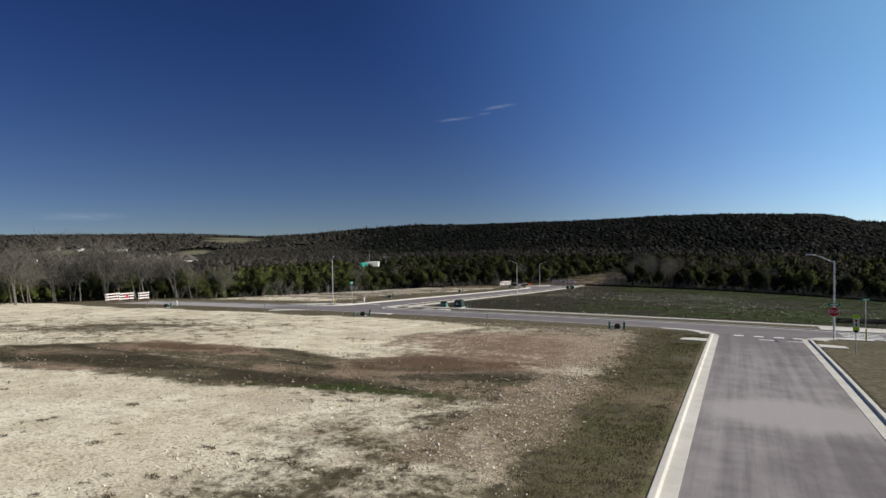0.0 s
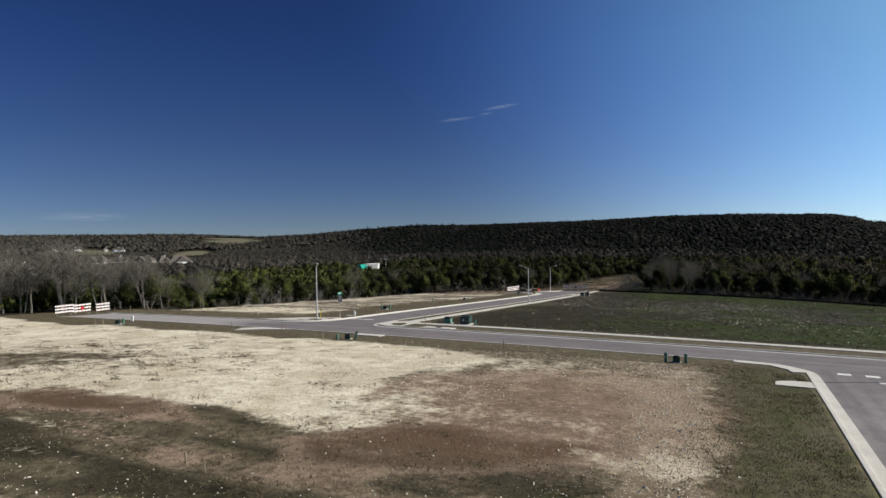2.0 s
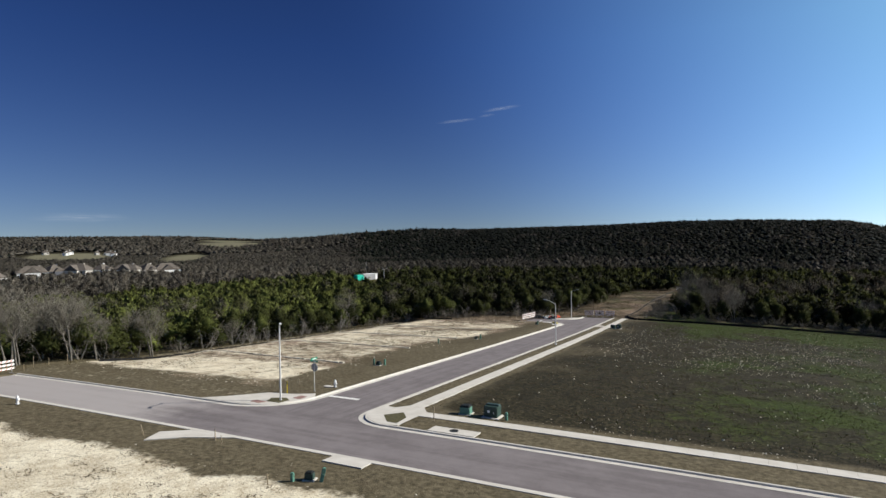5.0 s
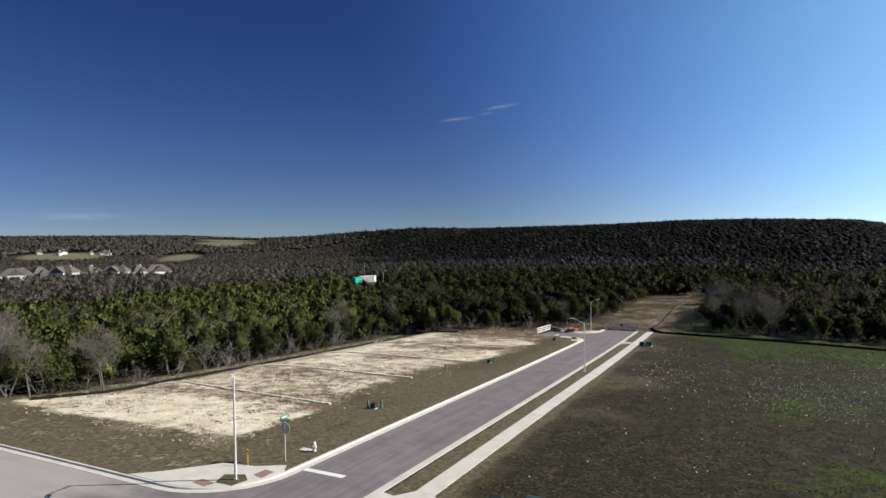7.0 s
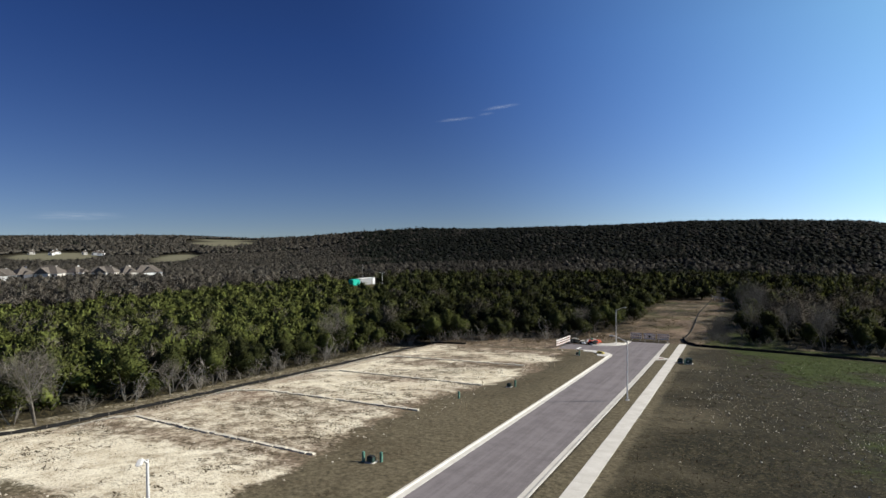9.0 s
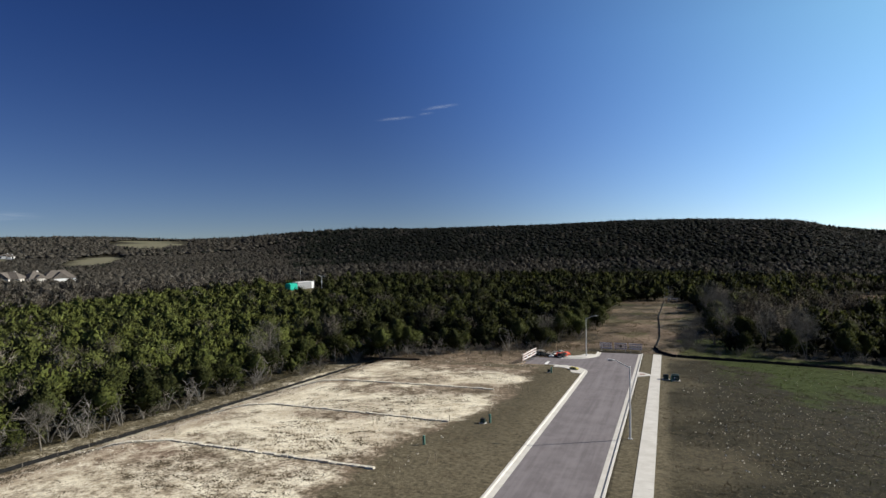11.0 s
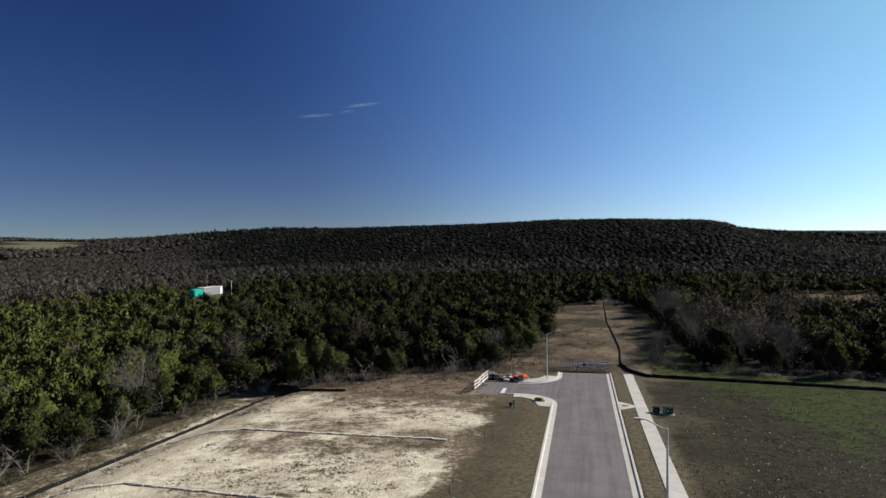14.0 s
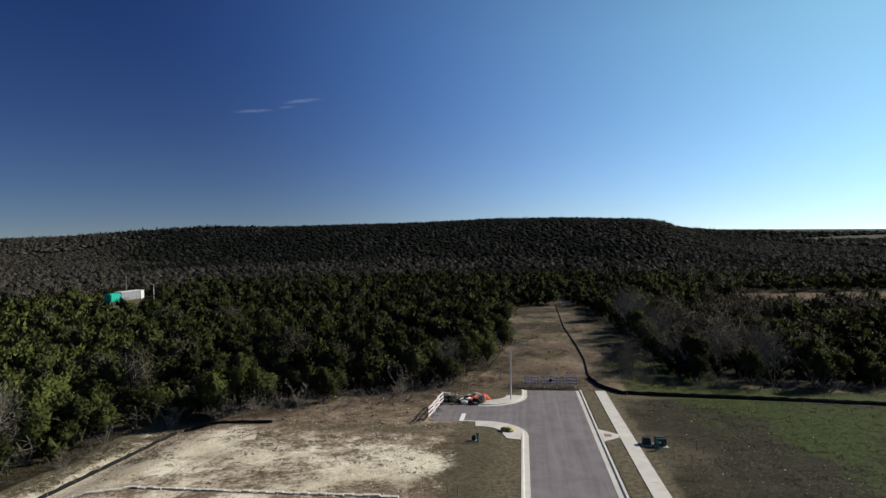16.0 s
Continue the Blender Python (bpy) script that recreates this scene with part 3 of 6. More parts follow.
def heart(rng, size, z):
    """The dense inside of a crown, (8, 3, 6)."""
    v = OCTA * rng.uniform(0.8, 1.2, (6, 1)) * np.array(size)
    q = v[OCTA_FACES]
    n = unit(q / np.array(size) ** 2 * np.array([1, 1, 0.35]))
    return np.concatenate([q + np.array([0, 0, z]), n], 2)


def juniper_crown(rng, count, size, h=4.8, w=3.3, low=0.24, lobes=9, wide=0.42, stir=0.25, core=0.5, rise=0.5):
    """A lumpy crown of sprays round several tops, standing on the origin."""
    L = []
    for i in range(lobes):
        t = rng.uniform(0, 1) ** 0.8
        a = rng.uniform(0, 2 * math.pi)
        rad = w * (0.62 - 0.26 * t ** 1.5) * rng.uniform(0.45, 1.0)
        L.append((rad * math.cos(a), rad * math.sin(a), h * (low + 0.12 + (0.64 - low) * t), w * rng.uniform(0.32, 0.52) * (1 - 0.3 * t)))
    L.append((rng.normal(0, 0.3), rng.normal(0, 0.3), h * 0.68, w * 0.44))
    L = np.array(L)
    pick = rng.choice(len(L), count, p=L[:, 3] ** 2 / (L[:, 3] ** 2).sum())
    d = rng.normal(0, 1, (count, 3))
    d[:, 2] = d[:, 2] * 0.9 + 0.35
    d = unit(d)
    p = L[pick, :3] + d * L[pick, 3:4] * rng.uniform(0.62, 1.18, count)[:, None] * np.array([1, 1, 1.05])
    out = unit(d + 0.35 * unit(p - np.array([0, 0, h * 0.5])))
    return np.concatenate([sprays(rng, p, out, size, wide, 0.3, stir, rise), heart(rng, (w * core, w * core, h * (0.86 - low) * (0.3 + 0.35 * core)), h * (0.46 + low * 0.42))])


def oak_crown(rng, count, size, h=6.5, w=2.4, wide=0.05):
    """A rounded haze of bare twigs that spread from the trunk's head."""
    d = unit(rng.normal(0, 1, (count, 3)))
    p = d * rng.uniform(0.3, 1.0, count)[:, None] ** 0.6 * np.array([w, w, h * 0.34]) + np.array([0, 0, h * 0.62])
    return sprays(rng, p, unit(d + np.array([0, 0, 0.15])), size, wide, 0.25, 0.3)


def plant(crowns, places, rng):
    """All crowns set at places (x, y, scale): corners, triangles, normals and tones of one mesh."""
    out, tones = [], []
    pick = rng.integers(0, len(crowns), len(places))
    for k, c in enumerate(crowns):
        P = places[pick == k]
        if not len(P):
            continue
        a = rng.uniform(0, 2 * math.pi, len(P))
        co, si = np.cos(a)[:, None], np.sin(a)[:, None]
        c = c.reshape(-1, 6)[None]
        v = c[:, :, :3] * P[:, 2][:, None, None]
        x, y = v[:, :, 0] * co - v[:, :, 1] * si + P[:, 0][:, None], v[:, :, 0] * si + v[:, :, 1] * co + P[:, 1][:, None]
        z = v[:, :, 2] * rng.uniform(0.85, 1.2, len(P))[:, None] + gz(P[:, 0], P[:, 1])[:, None]
        out.append(np.stack([x, y, z, c[:, :, 3] * co - c[:, :, 4] * si, c[:, :, 3] * si + c[:, :, 4] * co, c[:, :, 5] + 0 * x], -1).reshape(-1, 6))
        # backlit trees ahead darker, front-lit ones westward brighter, put into the tone
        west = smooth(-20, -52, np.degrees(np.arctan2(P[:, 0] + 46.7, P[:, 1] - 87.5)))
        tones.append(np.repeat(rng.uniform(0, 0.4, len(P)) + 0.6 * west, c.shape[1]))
    v = np.concatenate(out)
    return v[:, :3], np.arange(len(v)).reshape(-1, 3), v[:, 3:], np.concatenate(tones)


def scatter(x0, x1, y0, y1, step, rng, rmin, rmax):
    xs, ys = np.meshgrid(np.arange(x0, x1, step), np.arange(y0, y1, step))
    xs = xs.ravel() + rng.uniform(-0.48, 0.48, xs.size) * step
    ys = ys.ravel() + rng.uniform(-0.48, 0.48, ys.size) * step
    r = np.hypot(xs + 46.7, ys - 87.5)
    az0, az1 = np.degrees(np.arctan2(xs - 3, ys + 6)), np.degrees(np.arctan2(xs + 46.7, ys - 87.5))
    seen = ((az0 > -67) & (az0 < 14)) | ((az1 > -68) & (az1 < 33))
    crest = np.interp(az1, CR[:, 0], CR[:, 1])
    ok = wooded(xs, ys) & (meadow(xs, ys) < 0) & (r >= rmin) & (r < rmax) & seen & ((r < crest * 1.04) | (r > crest * 1.75))
    return xs[ok], ys[ok]


def bare_share(x, y):
    """Share of bare oaks among the trees: few in the near wood, most in the valley."""
    r, az = np.hypot(x + 46.7, y - 87.5), np.degrees(np.arctan2(x + 46.7, y - 87.5))
    s = 0.16 + 0 * x
    s = np.maximum(s, 0.85 * smooth(-222, -258, x) * (y < 330))
    s = np.maximum(s, 0.74 * band(r, 300, 405, 25) * smooth(-2, -12, az) + 0.5 * band(r, 350, 415, 20) * smooth(-12, -2, az))
    s = np.maximum(s, 0.78 * smooth(240, 300, r) * smooth(-30, -40, az))
    s = np.maximum(s, 0.24 * smooth(410, 460, r))
    s = np.maximum(s, 0.55 * smooth(-84, -90, x) * smooth(80, 68, y) * (x > -150))
    return np.maximum(s, 0.36 * smooth(-30, -25, x) * smooth(290, 225, y) * (y > 150))


def bare_ones(x, y, rng):
    return bare_share(x, y) + 0.8 * (fbm(x, y, 40, 11) - 0.5) + 0.7 * (fbm(x, y, 13, 12) - 0.5) + rng.normal(0, 0.16, len(x)) > 0.5


def grove(x, y, low, high, crowns, mat, rng, bare=False):
    """Many trees as one mesh."""
    if not len(x):
        return
    v, q, nrm, tone = plant(crowns, np.stack([x, y, rng.uniform(low, high, len(x))], -1), rng)
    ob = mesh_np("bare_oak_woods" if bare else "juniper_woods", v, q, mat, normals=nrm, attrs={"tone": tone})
    tagged(ob, "bare grey winter oak woods" if bare else "dense dark green juniper woods", "woods", kind="stuff")


def woods(x, y, jun, oak, rng, green=JUNIPER, grey=OAK_TWIGS):
    bare = bare_ones(x, y, rng)
    low, high = (0.65, 1.2) if green is JUNIPER else (0.8, 1.12)
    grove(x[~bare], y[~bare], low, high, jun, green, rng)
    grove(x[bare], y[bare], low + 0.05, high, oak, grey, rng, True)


def inside_by(x, y, d):
    """Whether places lie at least d metres within the wood."""
    t = wooded(x, y)
    for a in range(8):
        t &= wooded(x + d * math.cos(a * math.pi / 4), y + d * math.sin(a * math.pi / 4))
    return t


x, y = scatter(-330, 260, 30, 420, 4.0, rng, 0, 300)
near_edge = ~inside_by(x, y, 5.5) & (x > -118) & (x < 45) & (y < 215)
edge_x, edge_y = x[near_edge], y[near_edge]
x, y = x[~near_edge], y[~near_edge]
away_from = np.hypot(x + 46.7, y - 87.5)
for r0, r1, (jn, js), (on, os, ow) in ((0, 98, (560, 0.33), (360, 0.75, 0.03)), (98, 165, (270, 0.45), (200, 0.8, 0.05)), (165, 300, (100, 0.66), (80, 0.9, 0.10))):
    sel = (away_from >= r0) & (away_from < r1)
    oaks = [np.concatenate([oak_crown(rng, on, os, 6.6, 2.9, ow), juniper_crown(rng, on // 4, os * 0.8, 6.2, 2.9, 0.3, 8, ow * 2.5)[:on // 4]]) for i in range(5)]
    woods(x[sel], y[sel], [juniper_crown(rng, jn, js) for i in range(7)], oaks, rng)
# low growth that closes the wood's edge and fills it under bare trees
x, y = scatter(-130, 60, 36, 290, 2.9, rng, 0, 215)
under = (inside_by(x, y, 2.2) & ~inside_by(x, y, 13)) | ((x > -28) & inside_by(x, y, 1.0) & (y < 230) & (rng.uniform(0, 1, len(x)) < 0.6))
grove(x[under], y[under], 0.42, 0.68, [juniper_crown(rng, 90, 0.5, 4.6, 2.6, 0.02) for i in range(5)], JUNIPER, rng)
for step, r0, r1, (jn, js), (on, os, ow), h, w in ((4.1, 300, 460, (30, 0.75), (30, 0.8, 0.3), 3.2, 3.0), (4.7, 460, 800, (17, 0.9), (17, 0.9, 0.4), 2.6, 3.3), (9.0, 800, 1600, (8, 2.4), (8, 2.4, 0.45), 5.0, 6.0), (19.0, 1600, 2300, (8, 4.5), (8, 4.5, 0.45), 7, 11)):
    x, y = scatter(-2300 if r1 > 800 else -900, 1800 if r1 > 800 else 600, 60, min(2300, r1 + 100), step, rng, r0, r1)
    woods(x, y, [juniper_crown(rng, jn, js, h, w, 0.1, 7, 0.5, 0.3, 0.85, 2.5) for i in range(7)], [juniper_crown(rng, on, os, h * 1.1, w, 0.15, 7, ow, 0.15, 0.8, 2.0) for i in range(6)], rng, HILL_GREEN_SHADED, HILL_TWIGS)

# ---- parts and small builders ----


def thing(name, x, y, label, category, group="", turn=0.0, z=None):
    """An Empty at a thing's base on the ground."""
    ob = new(name)
    ob.matrix_world = pose(x, y, gz1(x, y) if z is None else z, 0, 0, turn)
    return tagged(ob, label, category, group)


def part(name, bm, mat, parent, label=""):
    me = bpy.data.meshes.new(name)
    bm.to_mesh(me)
    bm.free()
    me.materials.append(mat)
    ob = new(name, me)
    ob.parent = parent
    return tagged(ob, label)


def box(w, d, h, x=0.0, y=0.0, z=0.0, bevel=0.0, rx=0.0, ry=0.0, rz=0.0, taper=1.0, bm=None):
    """A box on z, bevelled; taper narrows its top."""
    own = bmesh.new()
    bmesh.ops.create_cube(own, size=1)
    for v in own.verts:
        k = taper if v.co.z > 0 else 1.0
        v.co = Vector((v.co.x * w * k, v.co.y * d * k, (v.co.z + 0.5) * h))
    if bevel:
        bmesh.ops.bevel(own, geom=own.edges[:], offset=bevel, segments=2, affect="EDGES")
    own.transform(pose(x, y, z, rx, ry, rz))
    return join(bm, own)


def join(bm, own):
    if bm is None:
        return own
    me = bpy.data.meshes.new("join")
    own.to_mesh(me)
    own.free()
    bm.from_mesh(me)
    bpy.data.meshes.remove(me)
    return bm


def rod(r0, r1, h, x=0.0, y=0.0, z=0.0, seg=10, rx=0.0, ry=0.0, rz=0.0, bm=None):
    own = bmesh.new()
    bmesh.ops.create_cone(own, cap_ends=True, segments=seg, radius1=r0, radius2=r1, depth=h)
    own.transform(pose(x, y, z, rx, ry, rz) @ Matrix.Translation((0, 0, h / 2)))
    return join(bm, own)


def pipe(points, radii, seg=6, bm=None):
    """A tapered tube along points."""
    bm = bm or bmesh.new()
    rings = []
    pts = [Vector(p) for p in points]
    for i, p in enumerate(pts):
        d = (pts[min(i + 1, len(pts) - 1)] - pts[max(i - 1, 0)]).normalized()
        a = d.orthogonal().normalized()
        b = d.cross(a)
        rings.append([bm.verts.new(p + (a * math.cos(2 * math.pi * k / seg) + b * math.sin(2 * math.pi * k / seg)) * radii[i]) for k in range(seg)])
    for r0, r1 in zip(rings, rings[1:]):
        for k in range(seg):
            bm.faces.new((r0[k], r0[(k + 1) % seg], r1[(k + 1) % seg], r1[k]))
    bm.faces.new(rings[0][::-1])
    bm.faces.new(rings[-1])
    return bm


def plate(points, thick, bm=None):
    """A flat polygon in x and z, thick along y."""
    bm = bm or bmesh.new()
    f = [bm.verts.new((x, -thick / 2, z)) for x, z in points]
    g = [bm.verts.new((x, thick / 2, z)) for x, z in points]
    bm.faces.new(f)
    bm.faces.new(g[::-1])
    for i in range(len(f)):
        j = (i + 1) % len(f)
        bm.faces.new((f[j], f[i], g[i], g[j]))
    return bm


def flat(name, points, mat, top=0.06, thick=0.15, label="", category="", parent=None, kind="structure"):
    """A paved polygon over the ground."""
    bm = bmesh.new()
    t = [bm.verts.new((x, y, gz1(x, y) + top)) for x, y in points]
    u = [bm.verts.new((x, y, gz1(x, y) + top - thick)) for x, y in points]
    bm.faces.new(t)
    for i in range(len(t)):
        j = (i + 1) % len(t)
        bm.faces.new((t[i], u[i], u[j], t[j]))
    bmesh.ops.triangulate(bm, faces=[f for f in bm.faces if len(f.verts) > 4])
    ob = part(name, bm, mat, parent)
    return tagged(ob, label, category, kind=kind) if kind else ob


PAINT = plain("road_paint", (0.62, 0.61, 0.58), (0.78, 0.77, 0.74), 3, 0.7, 0, 20, 0)
BRICK_RED = plain("warning_pad", (0.22, 0.13, 0.11), (0.30, 0.19, 0.165), 4, 0.8, 0, 30, 0.004)
MULCH = plain("mulch", (0.05, 0.045, 0.025), (0.12, 0.11, 0.06), 5, 0.95, 0, 22, 0.03)
GREEN_BOX = plain("green_enamel", (0.022, 0.045, 0.038), (0.04, 0.07, 0.058), 2, 0.5, 0, 20, 0)
GREEN_POST = plain("green_plastic", (0.085, 0.20, 0.15), (0.13, 0.265, 0.205), 2, 0.5, 0, 20, 0)
BLACK_BOX = plain("black_lid", (0.012, 0.014, 0.014), (0.03, 0.034, 0.032), 3, 0.6, 0, 20, 0)
WHITE = plain("white_paint", (0.74, 0.74, 0.72), (0.84, 0.84, 0.82), 3, 0.5, 0, 20, 0)
RED = plain("red_sheeting", (0.45, 0.02, 0.025), (0.55, 0.035, 0.035), 3, 0.45, 0, 20, 0)
STRIPE_RED = plain("stripe_red", (0.46, 0.17, 0.12), (0.56, 0.24, 0.17), 3, 0.5, 0, 20, 0)
# road end barricades face away from the sun, their shade mixed into both colours
STRIPE_SHADED = plain("stripe_red_shaded", (0.13, 0.055, 0.09), (0.18, 0.08, 0.12), 3, 0.6, 0, 20, 0)
BOARD_SHADED = plain("white_board_shaded", (0.70, 0.68, 0.72), (0.80, 0.78, 0.82), 3, 0.6, 0, 20, 0)
SIGN_GREEN = plain("sign_green", (0.0, 0.22, 0.12), (0.01, 0.28, 0.16), 3, 0.4, 0, 20, 0)
LIME = plain("lime_sheeting", (0.50, 0.72, 0.02), (0.58, 0.80, 0.04), 3, 0.4, 0, 20, 0)
BARE_ALU = plain("bare_aluminium", (0.28, 0.28, 0.28), (0.38, 0.38, 0.38), 3, 0.5, 0.4, 20, 0)
YELLOW = plain("yellow_plastic", (0.72, 0.56, 0.02), (0.80, 0.64, 0.04), 3, 0.5, 0, 20, 0)
SACKING = plain("yellow_sacking", (0.40, 0.33, 0.10), (0.55, 0.46, 0.16), 3, 0.8, 0, 20, 0.01)
WOOD = plain("raw_timber", (0.30, 0.23, 0.15), (0.46, 0.38, 0.27), 4, 0.85, 0, 30, 0.01)
FABRIC = plain("black_geotextile", (0.006, 0.006, 0.006), (0.016, 0.0155, 0.015), 2, 0.85, 0, 12, 0.03)
LIMESTONE = plain("limestone", (0.44, 0.395, 0.315), (0.66, 0.61, 0.51), 1.5, 0.9, 0, 14, 0.03)
HYDRANT = plain("hydrant_silver", (0.62, 0.62, 0.62), (0.76, 0.76, 0.75), 3, 0.45, 0.2, 20, 0)
TEAL = plain("green_tarpaulin", (0.0, 0.36, 0.25), (0.01, 0.46, 0.33), 0.6, 0.5, 0, 8, 0.03)
ORANGE = plain("orange_plastic", (0.62, 0.06, 0.02), (0.72, 0.10, 0.03), 2, 0.5, 0, 20, 0)
ROOF = plain("roof_shingle", (0.095, 0.082, 0.07), (0.155, 0.135, 0.117), 0.8, 0.9, 0, 6, 0.02)
STUCCO = plain("pale_masonry", (0.50, 0.47, 0.42), (0.66, 0.63, 0.58), 0.5, 0.9, 0, 5, 0.01)
SLATE = plain("slate_siding", (0.06, 0.065, 0.08), (0.11, 0.115, 0.13), 0.8, 0.8, 0, 6, 0.01)
DARK_GLASS = plain("dark_window", (0.015, 0.018, 0.022), (0.03, 0.035, 0.04), 1, 0.15, 0, 5, 0)

# ---- paving ----


def slabs(name, x0, x1, y0, y1, along_y, label):
    """A pavement of single slabs."""
    root = tagged(new(name), label, "pavement", kind="structure")
    a, end = (y0, y1) if along_y else (x0, x1)
    while a < end - 0.2:
        b = min(a + 1.5, end)
        pts = [(x0, a + 0.005), (x1, a + 0.005), (x1, b - 0.005), (x0, b - 0.005)] if along_y else [(a + 0.005, y0), (b - 0.005, y0), (b - 0.005, y1), (a + 0.005, y1)]
        dz = random.uniform(0.053, 0.056)
        flat("slab", pts, CONCRETE, dz, 0.2, parent=root, kind="")
        a = b


slabs("sidewalk_1", -37.6, -36.3, 65.6, 164.3, True, "pale concrete footpath beside the street")
slabs("sidewalk_2", -35.4, 110, 62.9, 64.2, False, "pale concrete footpath along the cross street")


def fan(cx, cy, r, a0, a1, extra):
    return arc(cx, cy, r, a0, a1) + extra


flat("corner_apron", fan(-51.9, 64.6, 4.99, -90, 0, [(-47.6, 65.6), (-49.3, 64.5), (-51.7, 64.0), (-54.0, 61.0), (-55.5, 59.65)]), CONCRETE, 0.055, 0.2, "pale concrete corner ramp", "ramp")
flat("planting_pocket", [(-49.9, 62.4), (-49.3, 61.1), (-48.0, 61.2), (-47.8, 62.3), (-48.7, 63.0)], MULCH, 0.066, 0.1, "weedy soil pocket in the corner ramp", "soil")
flat("warning_pad", [(-48.2, 63.2), (-47.3, 63.0), (-47.4, 64.2), (-48.2, 64.3)], BRICK_RED, 0.064, 0.05, "brick red tactile warning pad", "pad")
flat("warning_pad", [(-50.6, 60.5), (-49.4, 60.3), (-49.2, 61.0), (-50.5, 61.2)], BRICK_RED, 0.064, 0.05, "brick red tactile warning pad", "pad")
flat("corner_apron", fan(-36.3, 62.6, 2.99, 180, 270, [(-35.3, 59.75), (-35.6, 62.3), (-35.3, 62.9), (-35.3, 64.2), (-36.3, 65.6), (-37.6, 65.6), (-38.4, 64.4), (-39.25, 64.6)]), CONCRETE, 0.05, 0.2, "pale concrete corner ramp", "ramp")
flat("grass_pocket", [(-37.9, 61.9), (-36.6, 60.3), (-35.7, 60.2), (-35.9, 62.0), (-36.9, 63.3)], MULCH, 0.058, 0.1, "weedy pocket in the corner ramp", "soil")
flat("corner_apron", arc(-51.4, 144.9, 4.48, 95, 0) + [(-47.0, 143.2), (-48.3, 143.6)] + arc(-51.4, 144.9, 2.7, 0, 95), CONCRETE, 0.055, 0.2, "pale concrete corner ramp", "ramp")
flat("corner_apron", arc(-51.4, 161.4, 4.48, -95, 0) + arc(-51.4, 161.4, 2.6, 0, -95), CONCRETE, 0.055, 0.2, "pale concrete corner ramp", "ramp")
flat("crossing_ramp", [(-39.28, 143.2), (-37.62, 144.6), (-37.62, 145.6), (-39.28, 147.2)], CONCRETE, 0.056, 0.2, "pale concrete crossing ramp", "ramp")
flat("warning_pad", [(-39.0, 144.6), (-38.3, 144.8), (-38.3, 145.5), (-39.0, 145.7)], BRICK_RED, 0.062, 0.05, "worn tactile warning pad", "pad")
flat("crossing_ramp", [(-49.2, 50.6), (-48.4, 48.8), (-46.6, 50.4), (-43.5, 51.95), (-47.6, 51.95)], CONCRETE, 0.055, 0.2, "pale concrete crossing ramp", "ramp")
flat("inlet_slab", [(-35.2, 50.9), (-32.4, 50.9), (-32.4, 51.95), (-35.2, 51.95)], CONCRETE, 0.075, 0.25, "pale concrete storm inlet slab", "inlet")
flat("inlet_slab", [(-32.8, 59.65), (-29.2, 59.65), (-29.2, 60.9), (-32.8, 60.9)], CONCRETE, 0.075, 0.25, "pale concrete storm inlet slab", "inlet")
flat("corner_apron", [(-2.9, 51.95), (-2.9, 51.2), (-0.6, 50.8), (0.3, 49.6), (0.5, 48.6)] + corner(4, True)[::-1], CONCRETE, 0.055, 0.2, "pale concrete corner ramp", "ramp")
flat("ramp_slab", [(-0.7, 43.4), (1.25, 43.4), (1.25, 45.2), (0.2, 45.2), (-0.6, 44.6)], CONCRETE, 0.055, 0.2, "pale concrete crossing ramp", "ramp")
flat("corner_apron", [(9.5, 48.6), (9.9, 49.6), (10.6, 50.6), (13.2, 51.0), (13.2, 51.95)] + corner(5, False)[::-1], CONCRETE, 0.055, 0.2, "pale concrete corner ramp", "ramp")
flat("ramp_slab", [(8.75, 44.2), (10.5, 44.2), (10.5, 45.6), (9.4, 45.9), (8.75, 45.9)], CONCRETE, 0.055, 0.2, "pale concrete crossing ramp", "ramp")
flat("corner_apron", [(10.5, 59.65), (17.5, 59.65), (17.5, 62.9), (10.5, 62.9)], CONCRETE, 0.05, 0.2, "pale concrete crossing ramp", "ramp")
for (x, y) in ((-31.0, 60.3),):
    bm = rod(0.33, 0.33, 0.03, seg=20)
    lid = part("manhole_lid", bm, BLACK_BOX, None)
    lid.matrix_world = pose(x, y, gz1(x, y) + 0.07)
    tagged(lid, "dark round iron lid in a concrete inlet", "manhole lid")


def mark(x0, x1, y0, y1):
    k = max(1, int((x1 - x0) / 0.8))
    xs = np.linspace(x0, x1, k + 1)
    j = max(1, int((y1 - y0) / 0.8))
    ys = np.linspace(y0, y1, j + 1)
    A, B = np.meshgrid(xs, ys)
    idx = np.arange(A.size).reshape(A.shape)
    q = np.stack([idx[:-1, :-1], idx[:-1, 1:], idx[1:, 1:], idx[1:, :-1]], -1).reshape(-1, 4)
    tagged(mesh_np("road_marking", np.stack([A, B, gz(A, B) - 0.072], -1).reshape(-1, 3), q, PAINT), "worn white painted road marking", "road marking", kind="structure")


mark(-46.2, -43.0, 65.6, 66.1)
mark(4.9, 8.1, 47.6, 48.0)
for x in (3.1, 4.6, 6.1, 7.5):
    mark(x, x + 0.75, 49.8, 50.5)
for y in (53.2, 54.6, 56.0, 57.4):
    mark(11.6, 14.6, y, y + 0.55)
mark(-53.6, -53.1, 149.9, 153.0)

# ---- street lamps ----


